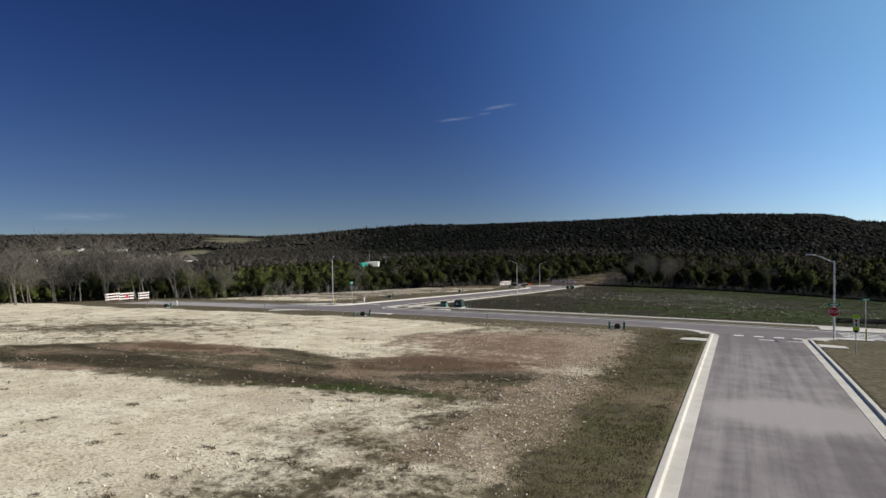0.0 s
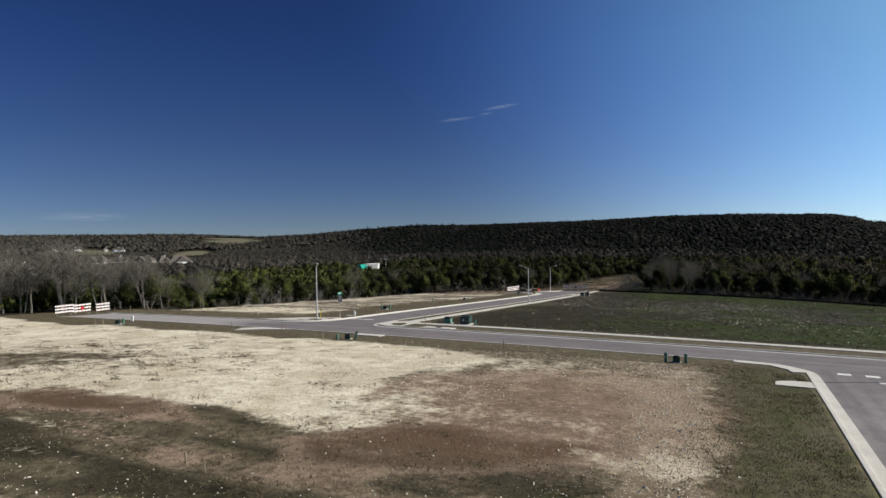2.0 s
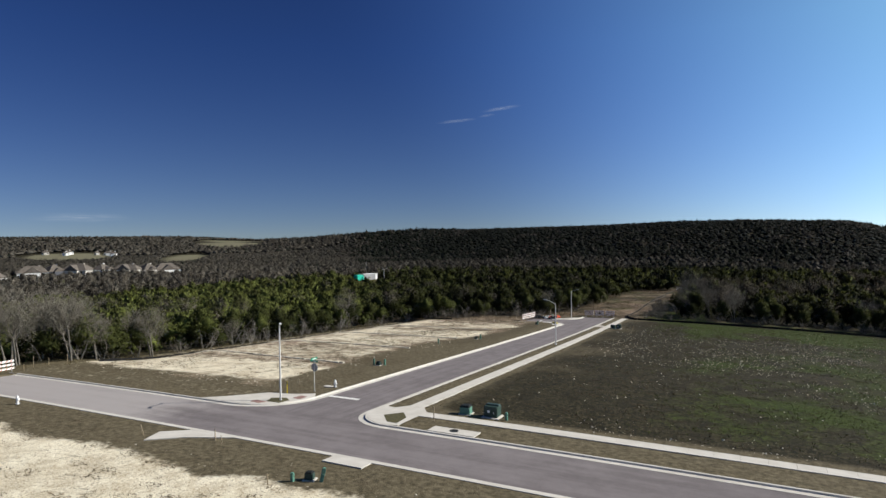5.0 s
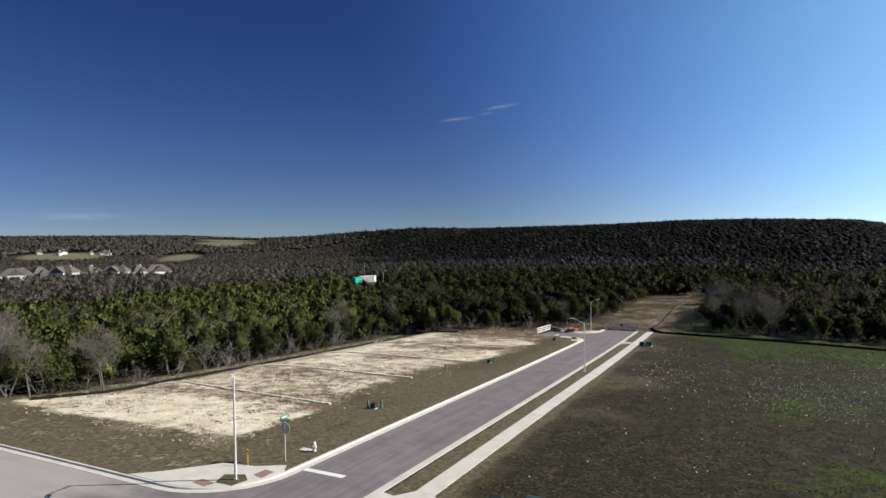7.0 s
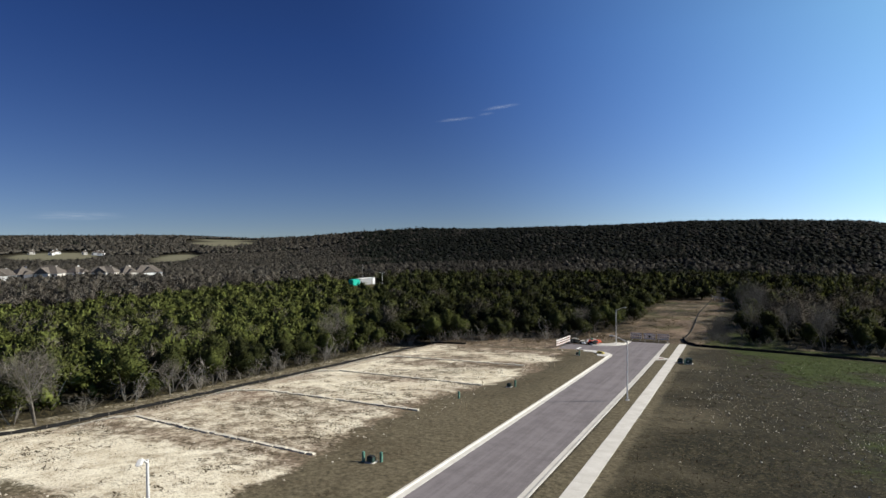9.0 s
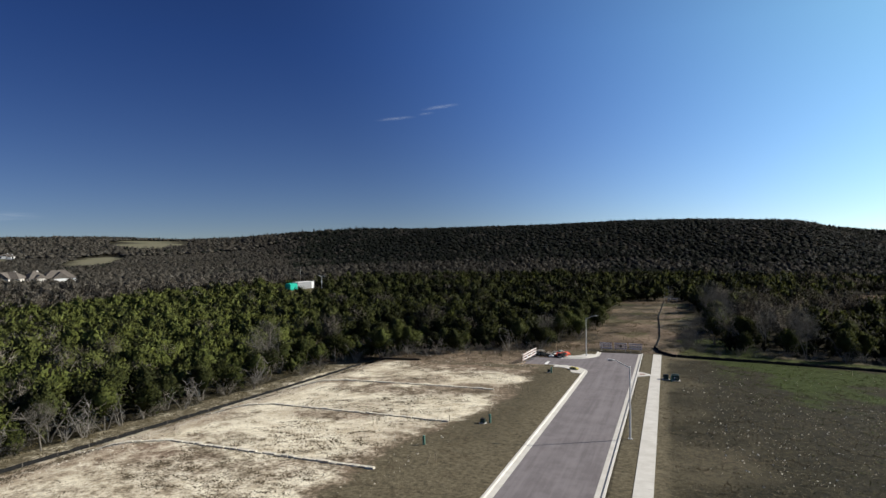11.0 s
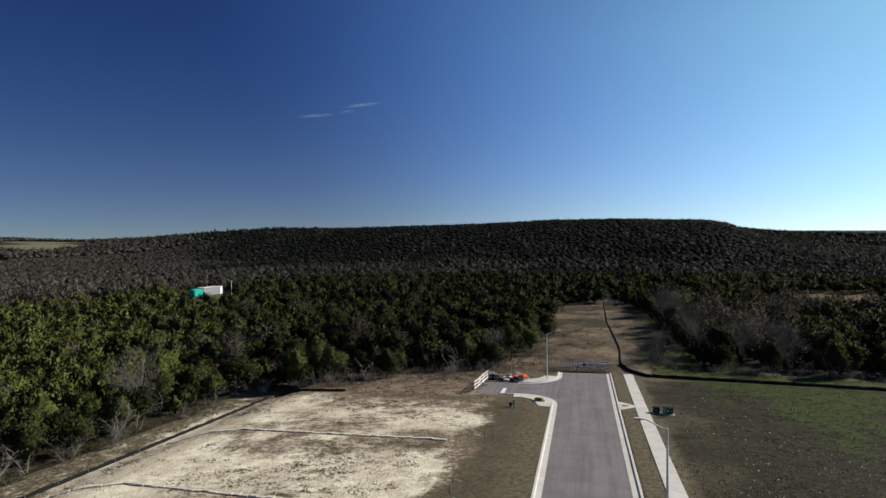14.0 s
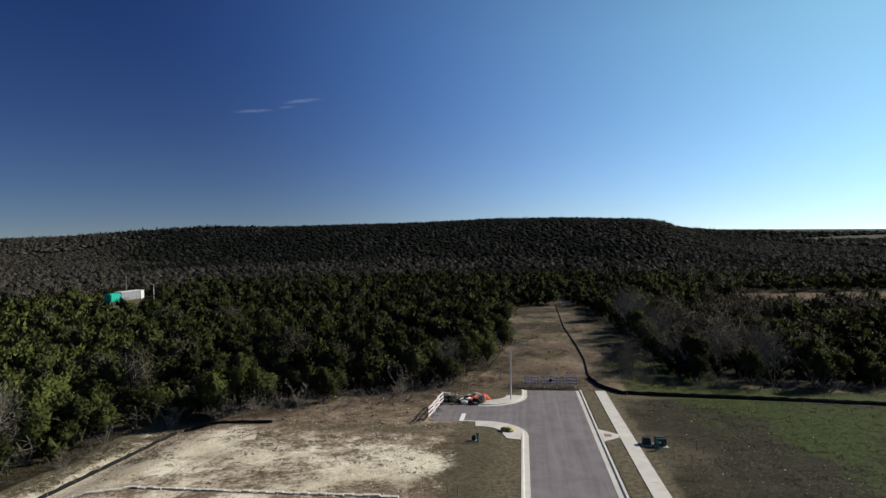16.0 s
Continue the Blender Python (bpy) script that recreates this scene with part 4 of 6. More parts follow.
def street_lamp(x, y, turn, arm=1.4):
    t = thing("street_lamp", x, y, "tall pale galvanised street lamp with a curved arm", "street lamp", "street lamps", turn)
    part("base_plate", box(0.36, 0.36, 0.05, bevel=0.01), STEEL, t)
    part("pole", rod(0.085, 0.055, 6.4, 0, 0, 0.04, 12), STEEL, t)
    pts = [(0, 0, 6.3), (arm * 0.3, 0, 6.5), (arm * 0.6, 0, 6.72), (arm * 0.85, 0, 6.88), (arm, 0, 6.93)]
    part("arm", pipe(pts, (0.045, 0.042, 0.038, 0.035, 0.033), 8), STEEL, t)
    h = part("lamp_head", box(0.62, 0.24, 0.11, arm + 0.22, 0, 6.87, 0.03, taper=0.75), STEEL, t)
    part("lens", box(0.34, 0.18, 0.03, arm + 0.26, 0, 6.845, 0.008), DARK_GLASS, h, "dark lens under the lamp head")
    for a, b in ((0.12, 0.12), (-0.12, 0.12), (0.12, -0.12), (-0.12, -0.12)):
        part("bolt", rod(0.018, 0.018, 0.05, a, b, 0.05, 6), STEEL, t)
    return t


street_lamp(-48.55, 62.05, 315)
street_lamp(-38.5, 112.3, 180)
street_lamp(-48.2, 159.4, 0)
street_lamp(10.5, 51.5, 180, 1.5)

# ---- signs ----


def octagon(r, z):
    return [(r * math.cos(radians(22.5 + 45 * i)), z + r * math.sin(radians(22.5 + 45 * i))) for i in range(8)]


def lettering(text, size, mat, parent, m, depth=0.003):
    cu = bpy.data.curves.new("lettering", "FONT")
    cu.body, cu.size, cu.extrude, cu.align_x, cu.align_y = text, size, depth, "CENTER", "CENTER"
    tmp = bpy.data.objects.new("lettering", cu)
    scene.collection.objects.link(tmp)
    me = bpy.data.meshes.new_from_object(tmp.evaluated_get(bpy.context.evaluated_depsgraph_get()))
    bpy.data.objects.remove(tmp)
    me.materials.clear()
    me.materials.append(mat)
    ob = new("lettering", me)
    ob.parent = parent
    ob.matrix_local = m
    return ob


def street_blade(parent, z, turn):
    b = part("street_name_blade", box(0.85, 0.02, 0.2, 0, 0, z, 0.004, rz=turn), SIGN_GREEN, parent, "green street name blade")
    part("writing_bar", box(0.55, 0.026, 0.07, 0, 0, z + 0.065, 0, rz=turn), WHITE, b)
    return b


def stop_sign(x, y, turn, label):
    """A stop sign that faces local -y, with two street name blades on its post."""
    t = thing("stop_sign", x, y, label, "stop sign", "stop signs", turn)
    part("post", rod(0.032, 0.03, 3.0, 0, 0, 0, 8), STEEL, t)
    rim = part("octagon_rim", plate(octagon(0.41, 2.3), 0.008), WHITE, t, "white rim of the stop sign")
    rim.location = (0, -0.040, 0)
    face = part("octagon_face", plate(octagon(0.385, 2.3), 0.006), RED, t, "red face of the stop sign")
    face.location = (0, -0.047, 0)
    lettering("STOP", 0.30, WHITE, face, pose(0, -0.006, 2.3, 90))
    back = part("octagon_back", plate(octagon(0.40, 2.3), 0.006), BARE_ALU, t, "bare metal back of the stop sign")
    back.location = (0, -0.033, 0)
    street_blade(t, 2.78, 0)
    street_blade(t, 3.0, 90)
    return t


stop_sign(10.3, 50.0, 0, "red octagonal stop sign with green street name blades")
stop_sign(-48.3, 66.3, 180, "stop sign seen from behind with green street name blades")
t = thing("street_name_sign", 14.8, 65.0, "green street name sign on a thin post", "street sign", "", 0)
part("post", rod(0.03, 0.03, 2.9, seg=8), STEEL, t)
street_blade(t, 2.75, 28)
t = thing("crossing_sign", 10.55, 41.8, "lime yellow crossing sign on a thin post", "crossing sign", "", 5)
part("post", rod(0.028, 0.028, 2.0, seg=8), STEEL, t)
p = part("panel", box(0.38, 0.02, 1.05, 0, -0.04, 1.6, 0.004), LIME, t, "lime yellow sign panel")
part("inset", box(0.3, 0.008, 0.55, 0, -0.055, 1.85, 0.002), WHITE, p, "white inset of the sign")
part("inset_badge", plate(octagon(0.09, 2.26), 0.006), RED, p, "small red badge").location = (0, -0.064, 0)
part("inset_mark", box(0.12, 0.006, 0.24, 0, -0.062, 1.9, 0.002, taper=0.5), BLACK_BOX, p)
part("tip", plate([(-0.19, 1.6), (0.19, 1.6), (0, 1.42)], 0.02), BLACK_BOX, p).location = (0, -0.04, 0)

# ---- barricades ----


def barricade(x, y, turn, red, white, label, width=2.35, badge=None, lean=0.0):
    t = thing("barricade", x, y, label, "barricade", "road barricades", turn)
    for k, z in enumerate((0.45, 0.86, 1.27)):
        r = part("rail", box(width, 0.03, 0.21, 0, -0.04, z, 0.004), white, t)
        n = int(width / 0.4)
        for i in range(n):
            a = -width / 2 + 0.06 + i * width / n
            s = [(a, z + 0.004), (a + 0.13, z + 0.004), (a + 0.30, z + 0.206), (a + 0.17, z + 0.206)]
            s = [(min(px, width / 2 - 0.01), pz) for px, pz in s]
            part("stripe", plate(s, 0.006), red, r).location = (0, -0.059, 0)
    for sx in (-1, 1):
        part("upright", box(0.05, 0.05, 1.5, sx * width * 0.38, 0, 0.03), BARE_ALU, t)
        part("foot", box(0.06, 1.3, 0.05, sx * width * 0.38, 0, 0.0), BARE_ALU, t)
    if badge:
        part("badge", plate([(0, 0.62), (0.3, 0.92), (0, 1.22), (-0.3, 0.92)], 0.01), badge, t, "diamond marker on the rails").location = (0, -0.075, 0)
    return t


for y, b in ((53.1, None), (55.5, RED), (58.5, None)):
    barricade(-84.6, y, 88, STRIPE_RED, WHITE, "white road barricade with red diagonal stripes at the street end", 2.4 if y < 58 else 1.95, b)
for y in (150.9, 153.3, 155.7):
    barricade(-56.6 + (y - 153) * 0.06, y, 80, STRIPE_RED, WHITE, "white road barricade with red stripes across the side street")
for x, b in ((-45.6, None), (-43.1, BLACK_BOX), (-40.6, None)):
    barricade(x, 166.2, 0, STRIPE_SHADED, BOARD_SHADED, "striped road barricade at the road end in shade-toned colours", 2.1, b)

# ---- utility boxes ----


def pedestal(x, y, h=0.68, turn=0.0, lean=0.0):
    t = thing("utility_pedestal", x, y, "slim green plastic utility pedestal in the grass", "utility box", "utility pedestals", turn)
    if lean:
        t.matrix_world = t.matrix_world @ pose(0, 0, 0, 0, lean)
    part("stem", box(0.19, 0.17, h * 0.62, 0, 0, -0.05, 0.02), GREEN_POST, t)
    part("cap", box(0.21, 0.19, h * 0.42, 0, 0, h * 0.56, 0.035, taper=0.94), GREEN_POST, t)
    return t


def vault(x, y, turn=0.0, w=0.48, h=0.48):
    t = thing("utility_box", x, y, "squat dark green utility box on a plinth", "utility box", "utility boxes", turn)
    part("plinth", box(w + 0.2, w + 0.1, 0.1, 0, 0, -0.04, 0.02), CONCRETE, t)
    part("body", box(w, w * 0.85, h * 0.75, 0, 0, 0.05, 0.03, taper=0.94), GREEN_POST if w > 0.8 else GREEN_BOX, t)
    part("lid", box(w * 1.0, w * 0.88, h * 0.22, 0, 0, h * 0.78, 0.04, taper=0.8), BLACK_BOX, t, "dark lid")
    return t


def transformer(x, y, turn=0.0, size=0.95):
    t = thing("transformer", x, y, "dark green padmount transformer cabinet on a concrete pad", "transformer", "transformers", turn)
    t.matrix_world = t.matrix_world @ Matrix.Diagonal((size, size, size, 1))
    part("pad", box(1.5, 1.4, 0.14, 0, 0, -0.05, 0.02), CONCRETE, t)
    part("cabinet", box(1.15, 0.95, 0.85, 0, 0.1, 0.09, 0.03), GREEN_BOX, t)
    part("hood", box(1.2, 0.5, 0.12, 0, 0.25, 0.92, 0.03, taper=0.9), GREEN_BOX, t)
    d = part("door", box(1.1, 0.04, 0.72, 0, -0.40, 0.13, 0.01), GREEN_BOX, t)
    part("label_plate", box(0.22, 0.01, 0.2, -0.15, -0.424, 0.45), WHITE, d, "pale warning plate")
    part("handle", box(0.03, 0.04, 0.16, 0.3, -0.435, 0.4, 0.006), STEEL, d)
    return t


pedestal(-7.15, 49.0)
vault(-6.45, 48.95, 8)
pedestal(-5.85, 49.05)
vault(-33.9, 48.2, 15)
pedestal(-33.2, 48.3, 0.8, 30, 14)
pedestal(-34.6, 47.6, 0.5, 0)
vault(-65.6, 47.9, 10)
pedestal(-64.9, 48.1)
pedestal(-52.1, 82.0, 0.75)
vault(-51.5, 82.1, 0, 0.55, 0.5)
pedestal(-50.9, 82.5, 0.75)
transformer(-30.2, 65.5, 0)
vault(-32.4, 65.4, 5, 0.85, 0.75)
pedestal(-28.9, 65.2, 0.6)
transformer(-34.4, 142.4, 4, 0.8)
vault(-35.6, 142.7, 0, 0.75, 0.7)
pedestal(-34.9, 141.3, 0.8)
pedestal(-51.0, 142.4, 0.9)
vault(-51.4, 142.8, 0, 0.4, 0.5)
pedestal(-55.0, 104.5, 0.8)
vault(-52.3, 113.0)
pedestal(-51.7, 113.4, 0.85)


def hydrant(x, y, turn=0.0):
    t = thing("fire_hydrant", x, y, "silver white fire hydrant in dead grass", "fire hydrant", "fire hydrants", turn)
    part("barrel", rod(0.11, 0.10, 0.55, 0, 0, 0, 12), HYDRANT, t)
    part("flange", rod(0.16, 0.16, 0.05, 0, 0, 0.06, 12), HYDRANT, t)
    b = part("bonnet", rod(0.14, 0.07, 0.16, 0, 0, 0.55, 12), HYDRANT, t)
    part("nut", rod(0.03, 0.03, 0.07, 0, 0, 0.70, 6), HYDRANT, b)
    for a in (90, 270):
        part("side_outlet", rod(0.055, 0.055, 0.17, 0, 0, 0.42, 10, 90, 0, a), HYDRANT, t)
    part("front_outlet", rod(0.075, 0.075, 0.18, 0, 0, 0.38, 10, 90, 0, 0), HYDRANT, t)
    return t


hydrant(-67.3, 50.9, 180)
hydrant(-47.9, 68.9, 90)
t = thing("marker_post", -49.9, 64.4, "yellow plastic marker post beside the ramp", "marker post")
part("post", box(0.1, 0.05, 1.15, bevel=0.02), YELLOW, t)
part("band", box(0.11, 0.06, 0.12, 0, 0, 0.95, 0.01), BLACK_BOX, t)
t = thing("marker_post", -33.6, 62.2, "thin pale marker post beside the footpath", "marker post")
part("post", rod(0.035, 0.035, 1.1, seg=8), WOOD, t)
t = thing("marker_post", 12.6, 51.0, "yellow plastic marker post beside the ramp", "marker post")
part("post", box(0.1, 0.05, 1.0, bevel=0.02), YELLOW, t)
t = thing("meter_lid", -48.7, 68.9, "pale concrete meter box lid in the grass", "meter lid")
part("lid", box(0.9, 0.55, 0.06, 0, 0, 0, 0.02), CONCRETE, t)
t = thing("sand_bag", -48.3, 146.0, "dull yellow and black gravel bag on the corner ramp", "sand bag", z=gz1(-48.3, 146.0) + 0.055)
part("bag", box(1.6, 0.75, 0.36, 0, 0, 0, 0.15, rz=-25, taper=0.8), SACKING, t)
part("strap", box(0.4, 0.79, 0.38, 0.1, -0.05, 0, 0.13, rz=-25, taper=0.8), BLACK_BOX, t)


def stake(x, y, h, lean=0.0, turn=0.0):
    t = thing("survey_stake", x, y, "thin wooden survey stake in the ground", "stake", "survey stakes", turn)
    t.matrix_world = t.matrix_world @ pose(0, 0, -0.08, lean)
    part("stick", box(0.06, 0.035, h, bevel=0.006), WOOD, t)


for x, y, h, a, b in ((-19.4, 19.0, 0.6, 4, 0), (-18.3, 18.8, 0.55, -6, 40), (-19.4, 49.2, 0.9, 5, 10), (-17.2, 49.0, 0.5, -8, 60), (-44.2, 51.0, 0.9, 0, 0), (-49.5, 49.6, 0.9, 12, 0),
                      (-43.4, 50.8, 0.6, 3, 0), (-66.4, 46.7, 0.8, 2, 0), (-67.4, 46.4, 0.9, -2, 0), (-35.4, 46.6, 0.7, 4, 0), (-52.0, 68.5, 0.6, 5, 0), (-52.2, 100.2, 0.9, 4, 0), (-52.9, 100.0, 1.0, 25, 70),
                      (-55.6, 112.5, 0.7, 0, 0), (-51.5, 129.5, 1.0, 0, 0), (-52.3, 129.8, 0.9, 3, 0), (-52.6, 116.2, 0.8, 5, 0), (-33.9, 162.6, 1.0, 5, 0), (-31.5, 141.5, 0.9, -8, 0), (-86.5, 62.5, 1.5, 0, 0),
                      (-87.2, 64.6, 1.0, 0, 0), (-86.2, 66.2, 1.4, 0, 0), (-85.6, 61.0, 0.9, 0, 0)):
    stake(x, y, h, a, b)

# ---- silt fences ----


def silt_fence(points, h, label):
    root = tagged(new("silt_fence"), label, "silt fence")
    pts = np.array(dense(points, 1.0))
    vs, qs = [], []
    for i, (x, y) in enumerate(pts):
        z = gz1(x, y)
        sag = h * (0.72 + 0.28 * abs(math.sin(i * 1.3 + points[0][0])))
        w = 0.07 * math.sin(i * 2.1)
        for o, zz in ((-0.16, 0.03), (-0.05 + w, 0.05), (w, sag), (w + 0.02, sag), (0.05 + w, 0.05), (0.14, 0.02)):
            vs.append((x + o, y + o * 0.6, z + zz))
    k = 6
    for i in range(len(pts) - 1):
        for j in range(k - 1):
            a = i * k + j
            qs.append((a, a + k, a + k + 1, a + 1))
    mesh_np("fabric", vs, qs, FABRIC, root)
    for i in range(0, len(pts), 3):
        bm = box(0.045, 0.045, h + 0.08, bevel=0.006)
        p = part("post", bm, BARK, root)
        p.location = (pts[i][0] + 0.05, pts[i][1] + 0.05, gz1(*pts[i]) - 0.05)
    return root


silt_fence([(12.8, 70), (18, 72.5), (27, 76)], 0.6, "black silt fence beside the crossing")
silt_fence([(-86.0, 70), (-85.6, 90), (-85.4, 110), (-85.3, 130), (-85.2, 148.0)], 0.38, "sagging black silt fence along the wood's edge")
silt_fence([(-84.6, 148.6), (-80, 148.8), (-74.3, 148.8)], 0.36, "sagging black silt fence behind the lots")
silt_fence([(-37.6, 172.5), (-36.6, 166.5), (-34.5, 162.9), (-28, 162.2), (-15, 161.6), (5, 161.2), (60, 161.0), (140, 161)], 0.5, "sagging black silt fence along the green field")
silt_fence([(-37.4, 173.5), (-36.8, 185), (-37.0, 200), (-37.5, 222), (-36.9, 250), (-36.2, 281)], 0.26, "black silt fence up the cleared strip")

# ---- low limestone walls between the lots ----


def block_mesh(seed):
    r = random.Random(seed)
    bm = box(0.67, 0.38, 0.24, bevel=0.04)
    for v in bm.verts:
        v.co += Vector((r.uniform(-0.02, 0.02), r.uniform(-0.025, 0.025), r.uniform(-0.02, 0.02)))
    me = bpy.data.meshes.new("stone")
    bm.to_mesh(me)
    bm.free()
    me.materials.append(LIMESTONE)
    return me


BLOCKS = [block_mesh(k) for k in range(5)]


def stone_wall(points):
    root = tagged(new("lot_wall"), "low pale limestone block wall between bare lots", "wall", "low lot walls")
    pts = dense(points, 0.66)
    for (x0, y0), (x1, y1) in zip(pts, pts[1:]):
        ob = new("stone", random.choice(BLOCKS))
        ob.parent = root
        x, y = (x0 + x1) / 2, (y0 + y1) / 2
        slope = math.degrees(math.atan2(gz1(x1, y1) - gz1(x0, y0), math.dist((x0, y0), (x1, y1))))
        ob.matrix_world = pose(x, y + random.uniform(-0.06, 0.06), gz1(x, y) - 0.12 + random.uniform(-0.03, 0.03), 0, -slope, math.degrees(math.atan2(y1 - y0, x1 - x0)) + random.uniform(-3, 3))


stone_wall([(-56.2, 81.5), (-68, 82.3), (-79, 83.5), (-83.8, 80.0)])
stone_wall([(-56.1, 97.5), (-68, 98.0), (-77, 98.6), (-84.2, 95.0)])
stone_wall([(-55.6, 112.4), (-68, 113.2), (-78, 114.0), (-84.3, 110.5)])
stone_wall([(-55.7, 128.8), (-68, 129.2), (-77.5, 129.8), (-84.2, 126.6)])

# ---- heap of site waste beside the side street ----


def heap():
    t = thing("waste_heap", -53.6, 158.6, "heap of black bags, boards and orange netting", "rubbish heap")
    r = random.Random(5)
    for i in range(22):
        bm = bmesh.new()
        bmesh.ops.create_icosphere(bm, subdivisions=2, radius=r.uniform(0.22, 0.5))
        for v in bm.verts:
            v.co = Vector((v.co.x * 1.4, v.co.y, v.co.z * 0.6)) * (1 + 0.3 * noise.noise(v.co * 3 + Vector((i * 9, 0, 0))))
        bm.transform(pose(r.uniform(-3.4, 2.2), r.uniform(-1.2, 1.0), 0.2 + 0.25 * (i % 3 == 0), 0, 0, r.uniform(0, 180)))
        part("bag", bm, BLACK_BOX if i % 4 else WHITE, t, "" if i % 4 else "torn white sack")
    for i in range(14):
        part("board", box(r.uniform(0.7, 2.0), 0.16, 0.04, r.uniform(-3.2, 1.4), r.uniform(-1.2, 1), r.uniform(0.3, 0.75), 0.005, r.uniform(-25, 25), r.uniform(-25, 25), r.uniform(0, 180)), (WOOD, WHITE, STEEL)[i % 3], t)
    for i in range(4):
        bm = bmesh.new()
        bmesh.ops.create_grid(bm, x_segments=10, y_segments=10, size=r.uniform(0.45, 0.85))
        for v in bm.verts:
            v.co.z = 0.45 * (1 - (v.co.x ** 2 + v.co.y ** 2)) + 0.3 * noise.noise(v.co * 2.5 + Vector((i * 7, 3, 0)))
        bm.transform(pose(1.5 + r.uniform(-1.0, 1.0), r.uniform(-0.6, 0.9), 0.15, r.uniform(-15, 15), r.uniform(-15, 15), r.uniform(0, 180)))
        part("netting", bm, ORANGE, t, "crumpled orange safety netting")
    part("standing_post", rod(0.05, 0.04, 2.1, 0.3, 1.2, 0, 8, 4), WOOD, t)
    part("bucket", rod(0.2, 0.17, 0.4, 1.0, 0.5, 0.5, 10, 20), GREEN_POST, t, "green plastic bucket")


heap()

# ---- trees at the wood's edge ----


def limb(bm, p, d, length, r, r_end, seg, rng, bend=0.25, steps=3):
    """A crooked tapering limb; returns its points."""
    pts, rad = [Vector(p)], [r]
    d = Vector(d).normalized()
    for i in range(steps):
        d = (d + Vector((rng.uniform(-1, 1), rng.uniform(-1, 1), rng.uniform(-0.4, 0.7))) * bend).normalized()
        pts.append(pts[-1] + d * (length / steps))
        rad.append(r + (r_end - r) * (i + 1) / steps)
    pipe(pts, rad, seg, bm)
    return pts, d


def mesh_of(name, bm, mat):
    me = bpy.data.meshes.new(name)
    bm.to_mesh(me)
    bm.free()
    me.materials.append(mat)
    return me


def oak_meshes(seed, h):
    """Trunk with limbs, and a crown of fine bare twigs."""
    r = random.Random(seed)
    bm, tw = bmesh.new(), bmesh.new()
    stems = r.choice((1, 1, 1, 2))
    for s in range(stems):
        a = r.uniform(0, 6.28)
        base = Vector((0.25 * math.cos(a) * (stems > 1), 0.25 * math.sin(a) * (stems > 1), -0.1))
        trunk, d = limb(bm, base, (0.14 * math.cos(a), 0.14 * math.sin(a), 1), h * 0.5, 0.14 / stems ** 0.4, 0.07, 7, r, 0.12, 4)
        for i in range(int(6 / stems ** 0.5)):
            b = r.uniform(0, 6.28)
            start = trunk[-1].lerp(trunk[-2], r.uniform(0, 1.0))
            pts, d2 = limb(bm, start, (math.cos(b), math.sin(b), r.uniform(0.8, 2.2)), h * r.uniform(0.25, 0.42), 0.06, 0.025, 5, r, 0.3, 3)
            for j in range(7):
                c = r.uniform(0, 6.28)
                q = pts[r.randint(1, 3)]
                p3, d3 = limb(tw, q, d2 + Vector((math.cos(c), math.sin(c), r.uniform(-0.1, 0.8))), h * r.uniform(0.12, 0.22), 0.022, 0.009, 3, r, 0.3, 2)
                for k in range(6):
                    e = r.uniform(0, 6.28)
                    limb(tw, p3[r.randint(1, 2)], d3 + Vector((math.cos(e), math.sin(e), r.uniform(-0.2, 0.8))), h * r.uniform(0.06, 0.14), 0.012, 0.005, 3, r, 0.3, 1)
    haze = oak_crown(np.random.default_rng(seed), 1300, 0.45, h * 1.04, h * 0.31, 0.028)
    for q in haze:
        tw.faces.new([tw.verts.new(p) for p in q[:, :3]])
    return mesh_of("trunk", bm, PALE_BARK), mesh_of("crown", tw, TWIG)


def bush_meshes(seed):
    """A low thicket of thin grey stems."""
    r = random.Random(seed)
    bm, tw = bmesh.new(), bmesh.new()
    for i in range(9):
        a = r.uniform(0, 6.28)
        pts, d = limb(bm, (0.2 * math.cos(a), 0.2 * math.sin(a), -0.05), (0.8 * math.cos(a), 0.8 * math.sin(a), r.uniform(0.5, 1.6)), r.uniform(1.2, 2.4), 0.028, 0.01, 4, r, 0.3, 3)
        for j in range(9):
            b = r.uniform(0, 6.28)
            p2, d2 = limb(tw, pts[r.randint(1, 3)], d + Vector((math.cos(b), math.sin(b), r.uniform(-0.3, 0.6))), r.uniform(0.4, 0.9), 0.012, 0.006, 3, r, 0.3, 1)
            for k in range(3):
                c = r.uniform(0, 6.28)
                limb(tw, p2[1], d2 + Vector((math.cos(c), math.sin(c), r.uniform(-0.3, 0.5))), r.uniform(0.2, 0.5), 0.008, 0.004, 3, r, 0.3, 1)
    return mesh_of("stem", bm, PALE_BARK), mesh_of("crown", tw, TWIG)


